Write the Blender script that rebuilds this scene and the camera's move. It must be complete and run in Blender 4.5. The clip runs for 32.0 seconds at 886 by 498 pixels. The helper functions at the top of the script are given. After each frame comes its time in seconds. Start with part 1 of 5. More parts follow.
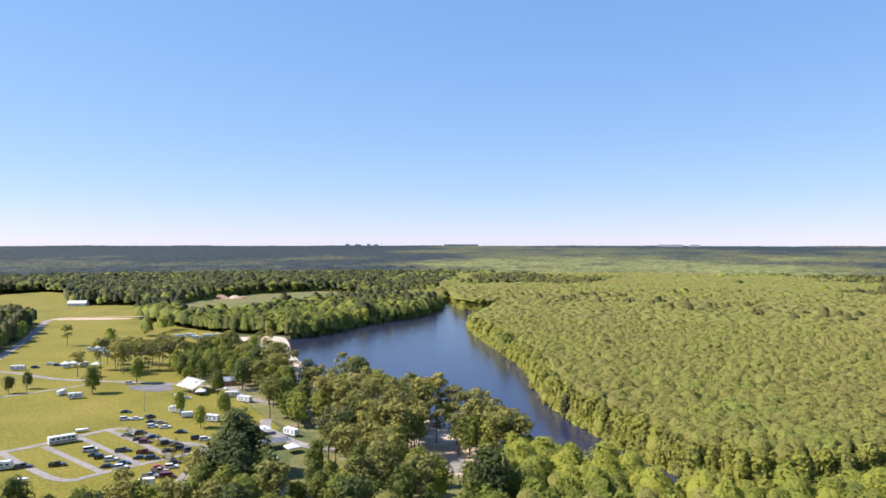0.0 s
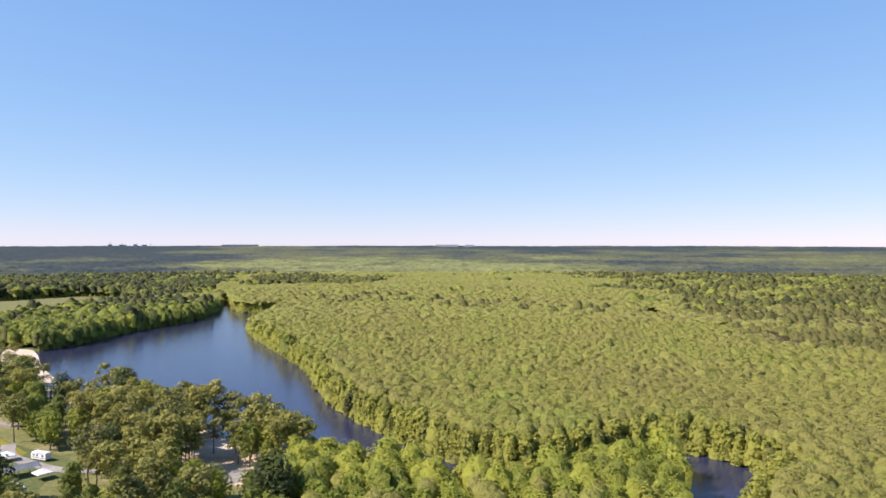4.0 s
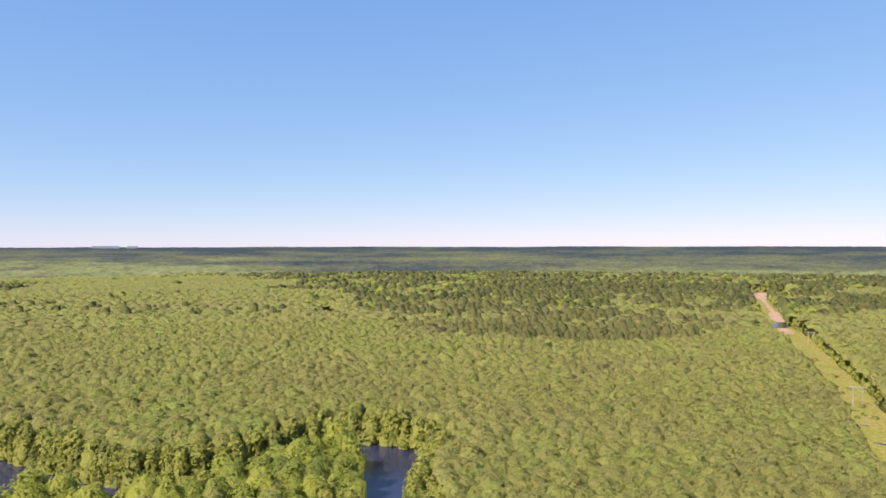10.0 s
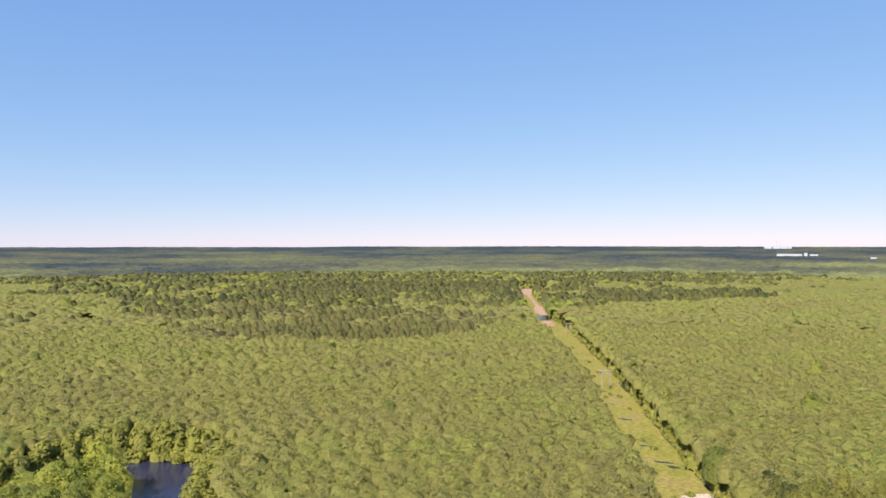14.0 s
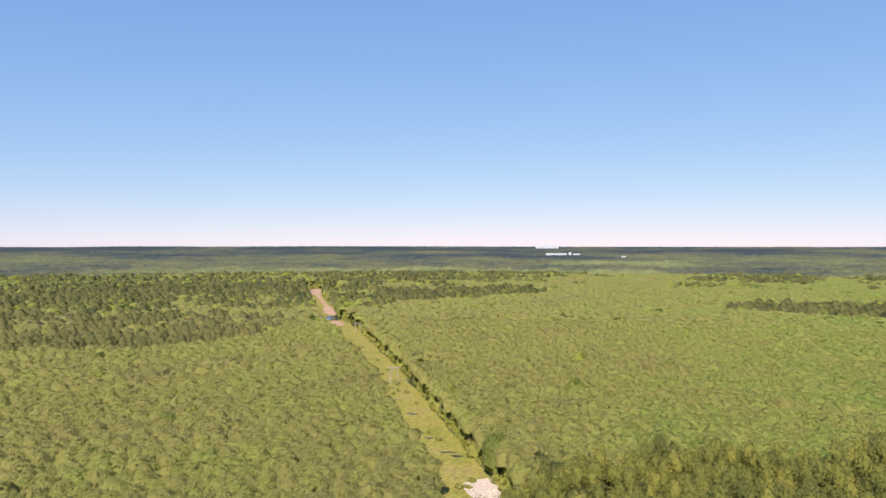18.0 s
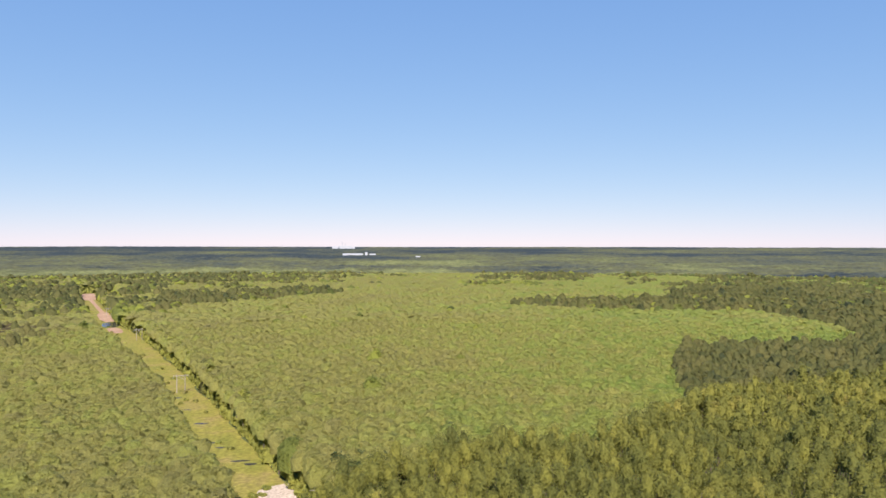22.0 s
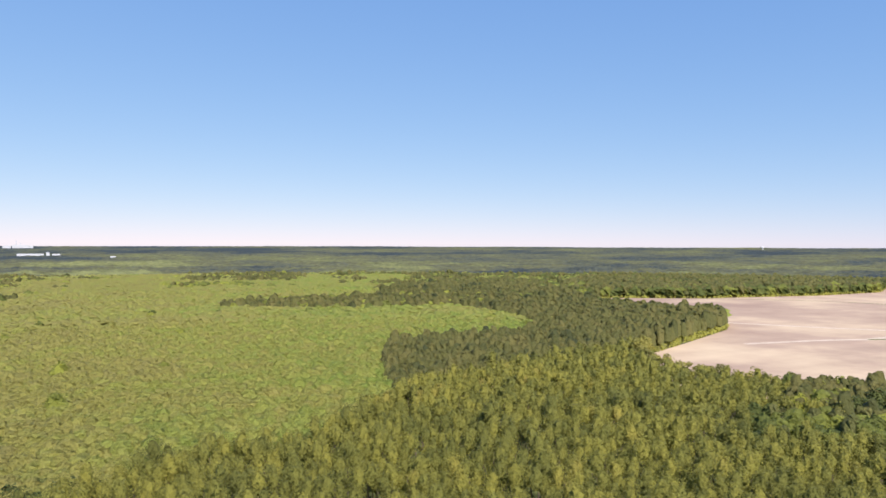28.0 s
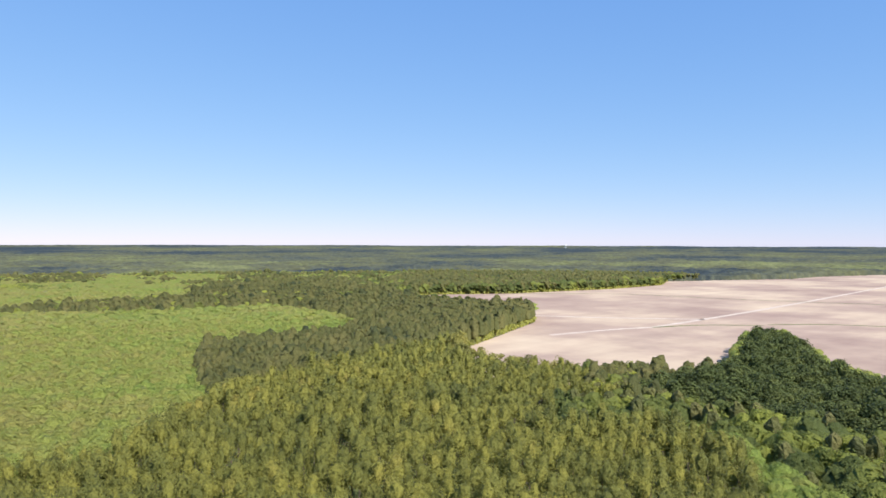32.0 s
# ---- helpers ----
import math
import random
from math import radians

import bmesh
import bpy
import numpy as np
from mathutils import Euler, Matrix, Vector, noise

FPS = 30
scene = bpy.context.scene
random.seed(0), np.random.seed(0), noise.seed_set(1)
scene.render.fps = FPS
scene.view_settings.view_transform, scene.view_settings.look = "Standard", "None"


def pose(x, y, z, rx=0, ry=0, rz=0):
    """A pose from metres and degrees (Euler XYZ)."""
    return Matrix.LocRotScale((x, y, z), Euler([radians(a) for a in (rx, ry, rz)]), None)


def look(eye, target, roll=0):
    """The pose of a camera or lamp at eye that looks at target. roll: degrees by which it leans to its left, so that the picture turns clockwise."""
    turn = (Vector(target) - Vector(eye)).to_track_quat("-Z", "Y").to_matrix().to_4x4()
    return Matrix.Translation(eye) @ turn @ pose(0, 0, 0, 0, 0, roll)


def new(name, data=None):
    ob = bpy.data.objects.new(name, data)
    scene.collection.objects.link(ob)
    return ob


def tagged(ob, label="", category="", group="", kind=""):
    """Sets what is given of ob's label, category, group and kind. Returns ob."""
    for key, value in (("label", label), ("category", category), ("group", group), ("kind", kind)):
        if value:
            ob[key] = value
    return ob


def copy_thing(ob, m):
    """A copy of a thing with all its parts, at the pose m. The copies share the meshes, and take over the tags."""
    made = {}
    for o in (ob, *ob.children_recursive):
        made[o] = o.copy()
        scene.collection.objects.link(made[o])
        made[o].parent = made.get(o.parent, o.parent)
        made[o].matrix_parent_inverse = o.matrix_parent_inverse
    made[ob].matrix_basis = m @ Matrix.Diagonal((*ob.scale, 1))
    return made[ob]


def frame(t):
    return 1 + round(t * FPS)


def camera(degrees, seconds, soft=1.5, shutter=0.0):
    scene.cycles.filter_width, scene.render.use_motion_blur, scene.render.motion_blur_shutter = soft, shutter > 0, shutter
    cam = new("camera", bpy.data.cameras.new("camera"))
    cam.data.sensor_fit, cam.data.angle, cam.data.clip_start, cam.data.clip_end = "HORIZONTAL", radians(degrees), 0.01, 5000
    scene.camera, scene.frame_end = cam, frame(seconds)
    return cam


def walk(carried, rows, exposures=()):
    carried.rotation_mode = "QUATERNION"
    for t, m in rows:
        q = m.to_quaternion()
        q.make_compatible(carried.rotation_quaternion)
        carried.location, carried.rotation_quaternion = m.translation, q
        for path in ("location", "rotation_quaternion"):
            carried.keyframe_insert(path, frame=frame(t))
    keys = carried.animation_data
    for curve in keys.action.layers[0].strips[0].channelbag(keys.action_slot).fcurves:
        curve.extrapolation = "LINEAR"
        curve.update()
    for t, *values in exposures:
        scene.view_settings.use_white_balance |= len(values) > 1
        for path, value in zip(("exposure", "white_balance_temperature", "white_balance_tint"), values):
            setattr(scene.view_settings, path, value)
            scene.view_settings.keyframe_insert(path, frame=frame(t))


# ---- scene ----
EYE = 80.0
cam = camera(64.7, 32.0, soft=1.6)
# seconds, yaw, pitch, lean
ROWS = [
    (0, -0.00, -0.52, -0.03), (0.5, -2.38, -0.53, -0.04), (1, -4.86, -0.53, -0.03), (1.5, -7.00, -0.54, -0.02),
    (2, -9.10, -0.54, -0.01), (2.5, -11.27, -0.53, 0.00), (3, -13.39, -0.53, -0.01), (3.5, -15.52, -0.52, -0.02),
    (5.5, -24.16, -0.46, -0.03), (6, -26.34, -0.46, -0.02), (6.5, -28.47, -0.45, 0.00), (7, -30.58, -0.46, 0.08),
    (7.5, -32.70, -0.46, 0.09), (8, -34.80, -0.46, 0.06), (8.5, -37.00, -0.45, 0.04), (9, -39.24, -0.44, 0.05),
    (9.5, -41.50, -0.45, 0.06), (10, -43.75, -0.43, 0.07), (10.5, -45.91, -0.43, 0.11), (11, -48.07, -0.43, 0.13),
    (11.5, -50.21, -0.43, 0.12), (12, -52.41, -0.44, 0.09), (12.5, -54.57, -0.43, 0.09), (13, -56.75, -0.44, 0.09),
    (13.5, -59.03, -0.44, 0.07), (14, -61.34, -0.44, 0.06), (14.5, -63.63, -0.44, 0.06), (16.5, -72.35, -0.44, -0.06),
    (17, -74.43, -0.45, -0.06), (17.5, -76.47, -0.45, -0.04), (18, -78.47, -0.45, -0.02), (18.5, -80.47, -0.43, -0.02),
    (19, -82.47, -0.42, 0.00), (19.5, -84.49, -0.44, 0.02), (20, -86.54, -0.44, -0.00), (20.5, -88.68, -0.44, -0.03),
    (21, -90.82, -0.44, -0.01), (21.5, -92.93, -0.42, -0.03), (22, -95.02, -0.42, -0.08), (22.5, -97.12, -0.42, -0.07),
    (23, -99.20, -0.42, -0.08), (23.5, -101.31, -0.42, -0.09), (24, -103.39, -0.42, -0.09), (24.5, -105.34, -0.42, -0.11),
    (25, -107.20, -0.43, -0.14), (25.5, -109.08, -0.44, -0.15), (26, -110.99, -0.44, -0.14), (26.5, -112.73, -0.44, -0.15),
    (28.5, -120.05, -0.44, -0.19), (29, -121.83, -0.46, -0.22), (29.5, -123.63, -0.48, -0.23), (30, -125.33, -0.49, -0.23),
    (30.5, -127.17, -0.50, -0.21), (31, -129.03, -0.50, -0.19), (31.5, -131.00, -0.51, -0.17), (32, -132.87, -0.53, -0.14),
]
walk(cam, [(t, pose(0, 0, EYE, 90 + p, 0, y) @ pose(0, 0, 0, 0, 0, -r)) for t, y, p, r in ROWS], [(0, 0.89, 6250, 18), (5, 0.87, 6450, 19), (14, 0.76, 6350, 19), (21, 0.70, 6350, 19), (27, 0.71, 6350, 19), (32, 0.76, 5950, 16)])

# ---- light ----
SUN_AZ, SUN_EL = -88.0, 45.0            # degrees clockwise from +y, degrees above the horizon
world = bpy.data.worlds.new("sky")
scene.world = world
world.use_nodes = True
wn = world.node_tree.nodes
sky = wn.new("ShaderNodeTexSky")
sky.sky_type = "NISHITA"
sky.sun_disc = False
sky.sun_elevation = radians(SUN_EL)
sky.sun_rotation = radians(SUN_AZ)
sky.altitude = 80
sky.air_density = 0.8
sky.dust_density = 0.0
sky.ozone_density = 8.0
wn["Background"].inputs["Strength"].default_value = 0.077
sky_tint = wn.new("ShaderNodeMix")                # tint on the model's sky: more red, a little less green and blue
sky_tint.data_type, sky_tint.blend_type = "RGBA", "MULTIPLY"
sky_tint.inputs[0].default_value = 1.0
sky_tint.inputs[7].default_value = (1.15, 0.95, 0.95, 1)
world.node_tree.links.new(sky.outputs[0], sky_tint.inputs[6])
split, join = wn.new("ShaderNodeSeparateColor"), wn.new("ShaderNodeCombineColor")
world.node_tree.links.new(sky_tint.outputs[2], split.inputs[0])
for i, (gain, power) in enumerate(((1.62, 0.70), (2.45, 0.50), (4.2, 0.25))):     # gain and power curve per channel flatten the sky's colour gradient
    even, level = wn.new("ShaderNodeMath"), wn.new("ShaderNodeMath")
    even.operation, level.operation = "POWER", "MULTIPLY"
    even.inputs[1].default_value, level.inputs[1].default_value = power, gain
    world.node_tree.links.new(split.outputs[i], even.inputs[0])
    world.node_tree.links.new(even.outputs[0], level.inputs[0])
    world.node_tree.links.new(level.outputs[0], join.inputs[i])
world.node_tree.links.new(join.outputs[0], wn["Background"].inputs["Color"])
sun = new("sun", bpy.data.lights.new("sun", "SUN"))
sun.data.energy = 5.0
sun.data.angle = radians(0.53)
sun.data.color = (1.0, 0.95, 0.86)
sa, se = radians(SUN_AZ), radians(SUN_EL)
sun.matrix_world = look((300 * math.sin(sa) * math.cos(se), 300 * math.cos(sa) * math.cos(se), 300 * math.sin(se)), (0, 0, 0))


# ---- materials ----
def nodes_of(name):
    m = bpy.data.materials.new(name)
    m.use_nodes = True
    nt = m.node_tree
    return m, nt, nt.nodes["Principled BSDF"]


def ramp(nt, fac, stops):
    r = nt.nodes.new("ShaderNodeValToRGB")
    while len(r.color_ramp.elements) < len(stops):
        r.color_ramp.elements.new(0.5)
    for e, (p, c) in zip(r.color_ramp.elements, stops):
        e.position, e.color = p, (*c, 1)
    nt.links.new(fac, r.inputs[0])
    return r.outputs[0]


def noise_at(nt, scale, detail=4.0, rough=0.55, stretch=(1, 1, 1), turn=0.0):
    geo = nt.nodes.new("ShaderNodeNewGeometry")
    mp = nt.nodes.new("ShaderNodeMapping")
    mp.inputs["Scale"].default_value = stretch
    mp.inputs["Rotation"].default_value = (0, 0, turn)
    nt.links.new(geo.outputs["Position"], mp.inputs[0])
    n = nt.nodes.new("ShaderNodeTexNoise")
    n.inputs["Scale"].default_value = scale
    n.inputs["Detail"].default_value = detail
    n.inputs["Roughness"].default_value = rough
    nt.links.new(mp.outputs[0], n.inputs["Vector"])
    return n.outputs["Fac"]


def mixed(nt, a, b, fac, kind="MIX"):
    m = nt.nodes.new("ShaderNodeMix")
    m.data_type, m.blend_type = "RGBA", kind
    for sock, v in ((m.inputs[0], fac), (m.inputs[6], a), (m.inputs[7], b)):
        if isinstance(v, (int, float)):
            sock.default_value = v
        elif isinstance(v, tuple):
            sock.default_value = (*v, 1)
        else:
            nt.links.new(v, sock)
    return m.outputs[2]


def bumped(nt, bsdf, fac, strength, distance):
    b = nt.nodes.new("ShaderNodeBump")
    b.inputs["Strength"].default_value = strength
    b.inputs["Distance"].default_value = distance
    nt.links.new(fac, b.inputs["Height"])
    nt.links.new(b.outputs[0], bsdf.inputs["Normal"])


def surface(name, stops, scale, fine=None, rough=0.9, bump=0.0, dist=0.05, metal=0.0, stretch=(1, 1, 1), turn=0.0):
    """A rough natural surface: a coarse colour ramp over noise, broken by a fine one."""
    m, nt, p = nodes_of(name)
    col = ramp(nt, noise_at(nt, scale, 5, 0.6, stretch, turn), stops)
    if fine:
        f = noise_at(nt, fine, 3, 0.6)
        col = mixed(nt, col, ramp(nt, f, [(0.3, (0.55, 0.55, 0.55)), (0.7, (1.35, 1.35, 1.35))]), 0.8, "MULTIPLY")
        if bump:
            bumped(nt, p, f, bump, dist)
    nt.links.new(col, p.inputs["Base Color"])
    p.inputs["Roughness"].default_value = rough
    p.inputs["Metallic"].default_value = metal
    p.inputs["Specular IOR Level"].default_value = 0.25
    return m


def plain(name, color, rough=0.5, metal=0.0, vary=0.15, scale=2.0):
    """Paint, metal or plastic with slight dirt and fading."""
    m, nt, p = nodes_of(name)
    f = noise_at(nt, scale, 3, 0.6)
    col = mixed(nt, tuple(c * (1 - vary) for c in color), tuple(min(1, c * (1 + vary)) for c in color), f)
    nt.links.new(col, p.inputs["Base Color"])
    p.inputs["Roughness"].default_value = rough
    p.inputs["Metallic"].default_value = metal
    return m


def leaves(name, stops, own_thing=False, glow=0.5, patch=0.012, spread=0.75):
    """Foliage: tone by tree (and by patch of wood), broken up leaf by leaf; part of the light passes through."""
    m, nt, p = nodes_of(name)
    if own_thing:
        tone = nt.nodes.new("ShaderNodeObjectInfo").outputs["Random"]
    else:
        a = nt.nodes.new("ShaderNodeAttribute")
        a.attribute_name = "tint"
        tone = a.outputs["Fac"]
    big = noise_at(nt, patch, 3, 0.6)
    add = nt.nodes.new("ShaderNodeMath")
    add.operation = "MULTIPLY_ADD"
    nt.links.new(big, add.inputs[0])
    add.inputs[1].default_value = 1.1
    sub = nt.nodes.new("ShaderNodeMath")
    sub.operation = "MULTIPLY_ADD"
    nt.links.new(tone, sub.inputs[0])
    sub.inputs[1].default_value = spread
    sub.inputs[2].default_value = -0.05 - 0.5 * spread
    nt.links.new(sub.outputs[0], add.inputs[2])
    col = ramp(nt, add.outputs[0], stops)
    lf = nt.nodes.new("ShaderNodeAttribute")
    lf.attribute_name = "leaf"
    col = mixed(nt, col, ramp(nt, lf.outputs["Fac"], [(0.0, (0.80, 0.81, 0.84)), (1.0, (1.20, 1.19, 1.14))]), 1.0, "MULTIPLY")
    speck = noise_at(nt, 1.5, 5, 0.78)
    col = mixed(nt, col, ramp(nt, speck, [(0.32, (0.76, 0.78, 0.80)), (0.50, (1.0, 1.0, 1.0)), (0.68, (1.24, 1.22, 1.18))]), 1.0, "MULTIPLY")
    height = speck
    for lumps, weight in ((noise_at(nt, 0.55, 3, 0.7), 0.45), (noise_at(nt, 0.21, 2, 0.6), 0.5)):
        relief = nt.nodes.new("ShaderNodeMath")
        relief.operation = "MULTIPLY_ADD"
        nt.links.new(height, relief.inputs[0])
        relief.inputs[1].default_value = weight
        nt.links.new(lumps, relief.inputs[2])
        height = relief.outputs[0]
    bumped(nt, p, height, 0.85, 3.0)
    nt.links.new(col, p.inputs["Base Color"])
    p.inputs["Roughness"].default_value = 0.65
    p.inputs["Specular IOR Level"].default_value = 0.2
    t = nt.nodes.new("ShaderNodeBsdfTranslucent")
    nt.links.new(col, t.inputs["Color"])
    nt.links.new(p.inputs["Normal"].links[0].from_socket, t.inputs["Normal"])
    mx = nt.nodes.new("ShaderNodeMixShader")
    mx.inputs[0].default_value = glow
    nt.links.new(p.outputs[0], mx.inputs[1])
    nt.links.new(t.outputs[0], mx.inputs[2])
    nt.links.new(mx.outputs[0], nt.nodes["Material Output"].inputs["Surface"])
    return m


SWAMP = [(0.0, (0.150, 0.122, 0.058)), (0.08, (0.305, 0.275, 0.098)), (0.22, (0.345, 0.318, 0.096)), (0.5, (0.375, 0.356, 0.093)), (0.75, (0.350, 0.375, 0.084)), (1.0, (0.285, 0.355, 0.072))]
PINE = [(0.0, (0.080, 0.092, 0.024)), (0.35, (0.166, 0.168, 0.034)), (0.75, (0.255, 0.240, 0.042)), (1.0, (0.310, 0.245, 0.056))]
DARK = [(0.0, (0.068, 0.082, 0.034)), (0.14, (0.120, 0.128, 0.040)), (0.5, (0.160, 0.160, 0.048)), (1.0, (0.205, 0.188, 0.060))]
WOOD = [(0.0, (0.128, 0.156, 0.040)), (0.4, (0.240, 0.266, 0.054)), (0.75, (0.348, 0.370, 0.062)), (1.0, (0.415, 0.420, 0.068))]
SHADY = [(0.0, (0.150, 0.150, 0.046)), (0.4, (0.242, 0.230, 0.058)), (0.75, (0.325, 0.298, 0.068)), (1.0, (0.375, 0.325, 0.080))]
OAK = [(0.0, (0.058, 0.076, 0.022)), (0.5, (0.096, 0.118, 0.030)), (1.0, (0.134, 0.152, 0.038))]
LEAF = {
    "swamp": leaves("cypress_foliage", SWAMP, spread=0.42), "pine": leaves("pine_needles", PINE, glow=0.25, patch=0.02, spread=0.5),
    "dark": leaves("plantation_needles", DARK, glow=0.45, patch=0.02), "wood": leaves("hardwood_foliage", WOOD, patch=0.02),
}
OWN = {
    "swamp": leaves("cypress_foliage_near", SWAMP, True, spread=0.42), "pine": leaves("pine_needles_near", PINE, True, 0.25, patch=0.02, spread=0.5),
    "shady": leaves("riverside_needles", SHADY, True, 0.25, patch=0.02), "oak": leaves("oak_foliage", OAK, True, 0.25, patch=0.05), "dark": leaves("plantation_needles_near", DARK, True, 0.35, patch=0.02), "wood": leaves("hardwood_foliage_near", WOOD, True, patch=0.02),
}
OWN["fresh"] = leaves("fresh_foliage", [(0.0, (0.205, 0.240, 0.046)), (0.5, (0.320, 0.352, 0.058)), (1.0, (0.415, 0.425, 0.070))], True, patch=0.02)
M_BARK = surface("bark", [(0.3, (0.10, 0.075, 0.055)), (0.7, (0.20, 0.155, 0.115))], 0.6, 6.0, 0.95, 0.5, 0.05, stretch=(1, 1, 0.2))
M_FLOOR = surface("forest_floor", [(0.3, (0.060, 0.072, 0.022)), (0.7, (0.110, 0.122, 0.036))], 0.02, 0.6, 0.95, 0.4, 0.3)
M_LAWN = surface("mown_grass", [(0.25, (0.126, 0.115, 0.011)), (0.5, (0.176, 0.152, 0.016)), (0.75, (0.222, 0.172, 0.030))], 0.025, 0.7, 0.95, 0.3, 0.05)
M_PASTURE = surface("dry_pasture", [(0.3, (0.118, 0.118, 0.034)), (0.7, (0.172, 0.156, 0.054))], 0.02, 0.35, 0.95, 0.3, 0.05)
M_RANK = surface("rank_grass", [(0.3, (0.165, 0.165, 0.026)), (0.5, (0.232, 0.206, 0.036)), (0.72, (0.262, 0.190, 0.068))], 0.06, 0.5, 0.95, 0.5, 0.3)
M_SAND = surface("pale_sand", [(0.3, (0.425, 0.332, 0.246)), (0.7, (0.561, 0.459, 0.357))], 0.06, 1.2, 0.95, 0.3, 0.05)
M_DIRT = surface("bare_dirt", [(0.3, (0.36, 0.25, 0.16)), (0.7, (0.55, 0.42, 0.30))], 0.06, 0.8, 0.95, 0.4, 0.1)
M_CLAY = surface("reddish_clay", [(0.3, (0.30, 0.175, 0.105)), (0.7, (0.44, 0.29, 0.19))], 0.06, 0.8, 0.95, 0.4, 0.1)
M_GRAVEL = surface("pale_gravel", [(0.3, (0.200, 0.180, 0.155)), (0.7, (0.300, 0.270, 0.235))], 0.15, 2.5, 0.95, 0.3, 0.03)
M_ASPHALT = surface("worn_asphalt", [(0.3, (0.12, 0.11, 0.11)), (0.7, (0.19, 0.18, 0.18))], 0.15, 2.5, 0.9, 0.2, 0.02)


def plough():
    m, nt, p = nodes_of("ploughed_soil")
    a = noise_at(nt, 0.006, 6, 0.62, (1, 1, 1))
    b = noise_at(nt, 0.05, 4, 0.6, (1, 0.12, 1), radians(-28))
    col = ramp(nt, a, [(0.36, (0.285, 0.200, 0.150)), (0.47, (0.350, 0.256, 0.186)), (0.55, (0.425, 0.322, 0.222)), (0.68, (0.495, 0.388, 0.262))])
    col = mixed(nt, col, ramp(nt, b, [(0.3, (0.82, 0.80, 0.80)), (0.7, (1.15, 1.15, 1.12))]), 0.45, "MULTIPLY")
    nt.links.new(col, p.inputs["Base Color"])
    p.inputs["Roughness"].default_value = 0.95
    p.inputs["Specular IOR Level"].default_value = 0.1
    return m


def river_water():
    m, nt, p = nodes_of("blue_tinted_water")
    # blue in the base colour makes up for weak sky reflection
    p.inputs["Base Color"].default_value = (0.022, 0.024, 0.052, 1)
    p.inputs["Roughness"].default_value = 0.06
    p.inputs["IOR"].default_value = 1.333
    f = noise_at(nt, 0.9, 4, 0.6, (1, 1.6, 1))
    bumped(nt, p, f, 0.5, 0.12)
    return m


M_SOIL, M_WATER = plough(), river_water()


# ---- land ----
def rise(r):
    """The land climbs very gently towards the horizon."""
    s = np.clip((np.asarray(r, float) - 2200) / 2700, 0, 1)
    return 48 * s ** 1.4


def quads_mesh(name, verts, faces, mat, smooth=False, soft=None, **attrs):
    me = bpy.data.meshes.new(name)
    verts, faces = np.asarray(verts, np.float32), np.asarray(faces, np.int32)
    me.vertices.add(len(verts))
    me.vertices.foreach_set("co", verts.ravel())
    k = faces.shape[1]
    me.loops.add(faces.size)
    me.loops.foreach_set("vertex_index", faces.ravel())
    me.polygons.add(len(faces))
    me.polygons.foreach_set("loop_start", np.arange(0, faces.size, k, dtype=np.int32))
    me.update(calc_edges=True)
    me.polygons.foreach_set("use_smooth", np.full(len(faces), smooth))
    for key, value in attrs.items():
        me.attributes.new(key, "FLOAT", "FACE").data.foreach_set("value", np.asarray(value, np.float32))
    me.materials.append(mat)
    me.validate()
    if soft is not None:                                # foliage is lit as a soft whole, not leaf by leaf
        me.attributes.new("custom_normal", "FLOAT_VECTOR", "POINT").data.foreach_set("vector", np.asarray(soft, np.float32).ravel())
    return me


def polar(name, az0, az1, cols, radii, height, mat, smooth=True):
    az = np.radians(np.linspace(az0, az1, cols + 1))
    r = np.asarray(radii, float)
    rr, aa = np.meshgrid(r, az, indexing="ij")
    x, y = rr * np.sin(aa), rr * np.cos(aa)
    v = np.stack([x, y, height(x, y, rr)], -1).reshape(-1, 3)
    i = np.arange(len(r) - 1)[:, None] * (cols + 1) + np.arange(cols)[None]
    f = np.stack([i, i + cols + 1, i + cols + 2, i + 1], -1).reshape(-1, 4)[:, ::-1]
    return quads_mesh(name, v, f, mat, smooth)


ground = tagged(new("ground", polar("ground", 0, 360, 180, np.concatenate([[0.001, 50, 120], np.geomspace(200, 4960, 60)]),
                lambda x, y, r: rise(r), M_FLOOR)), "flat dark green forest floor running to the horizon", "ground", kind="structure")
ground.location = (3, 2, 0)


def sheet(name, outline, z, mat, label, category="ground"):
    bm = bmesh.new()
    bm.faces.new([bm.verts.new((x, y, z)) for x, y in outline])
    bmesh.ops.recalc_face_normals(bm, faces=bm.faces)
    if sum(f.normal.z for f in bm.faces) < 0:
        bmesh.ops.reverse_faces(bm, faces=bm.faces)
    bmesh.ops.triangulate(bm, faces=bm.faces)
    me = bpy.data.meshes.new(name)
    bm.to_mesh(me)
    bm.free()
    me.materials.append(mat)
    return tagged(new(name, me), label, category, kind="structure")


def soften(outline, n=3):
    """Rounds an outline's corners."""
    for _ in range(n):
        out = []
        for (ax, ay), (bx, by) in zip(outline, outline[1:] + outline[:1]):
            out += [(0.75 * ax + 0.25 * bx, 0.75 * ay + 0.25 * by), (0.25 * ax + 0.75 * bx, 0.25 * ay + 0.75 * by)]
        outline = out
    return outline


def ragged(outline, step, amount, seed):
    """Breaks an outline's straight runs into an uneven edge."""
    rnd, out = random.Random(seed), []
    for (ax, ay), (bx, by) in zip(outline, outline[1:] + outline[:1]):
        n = max(1, int(math.hypot(bx - ax, by - ay) / step))
        for i in range(n):
            k = i / n
            out.append((ax + (bx - ax) * k + rnd.uniform(-amount, amount), ay + (by - ay) * k + rnd.uniform(-amount, amount)))
    return out


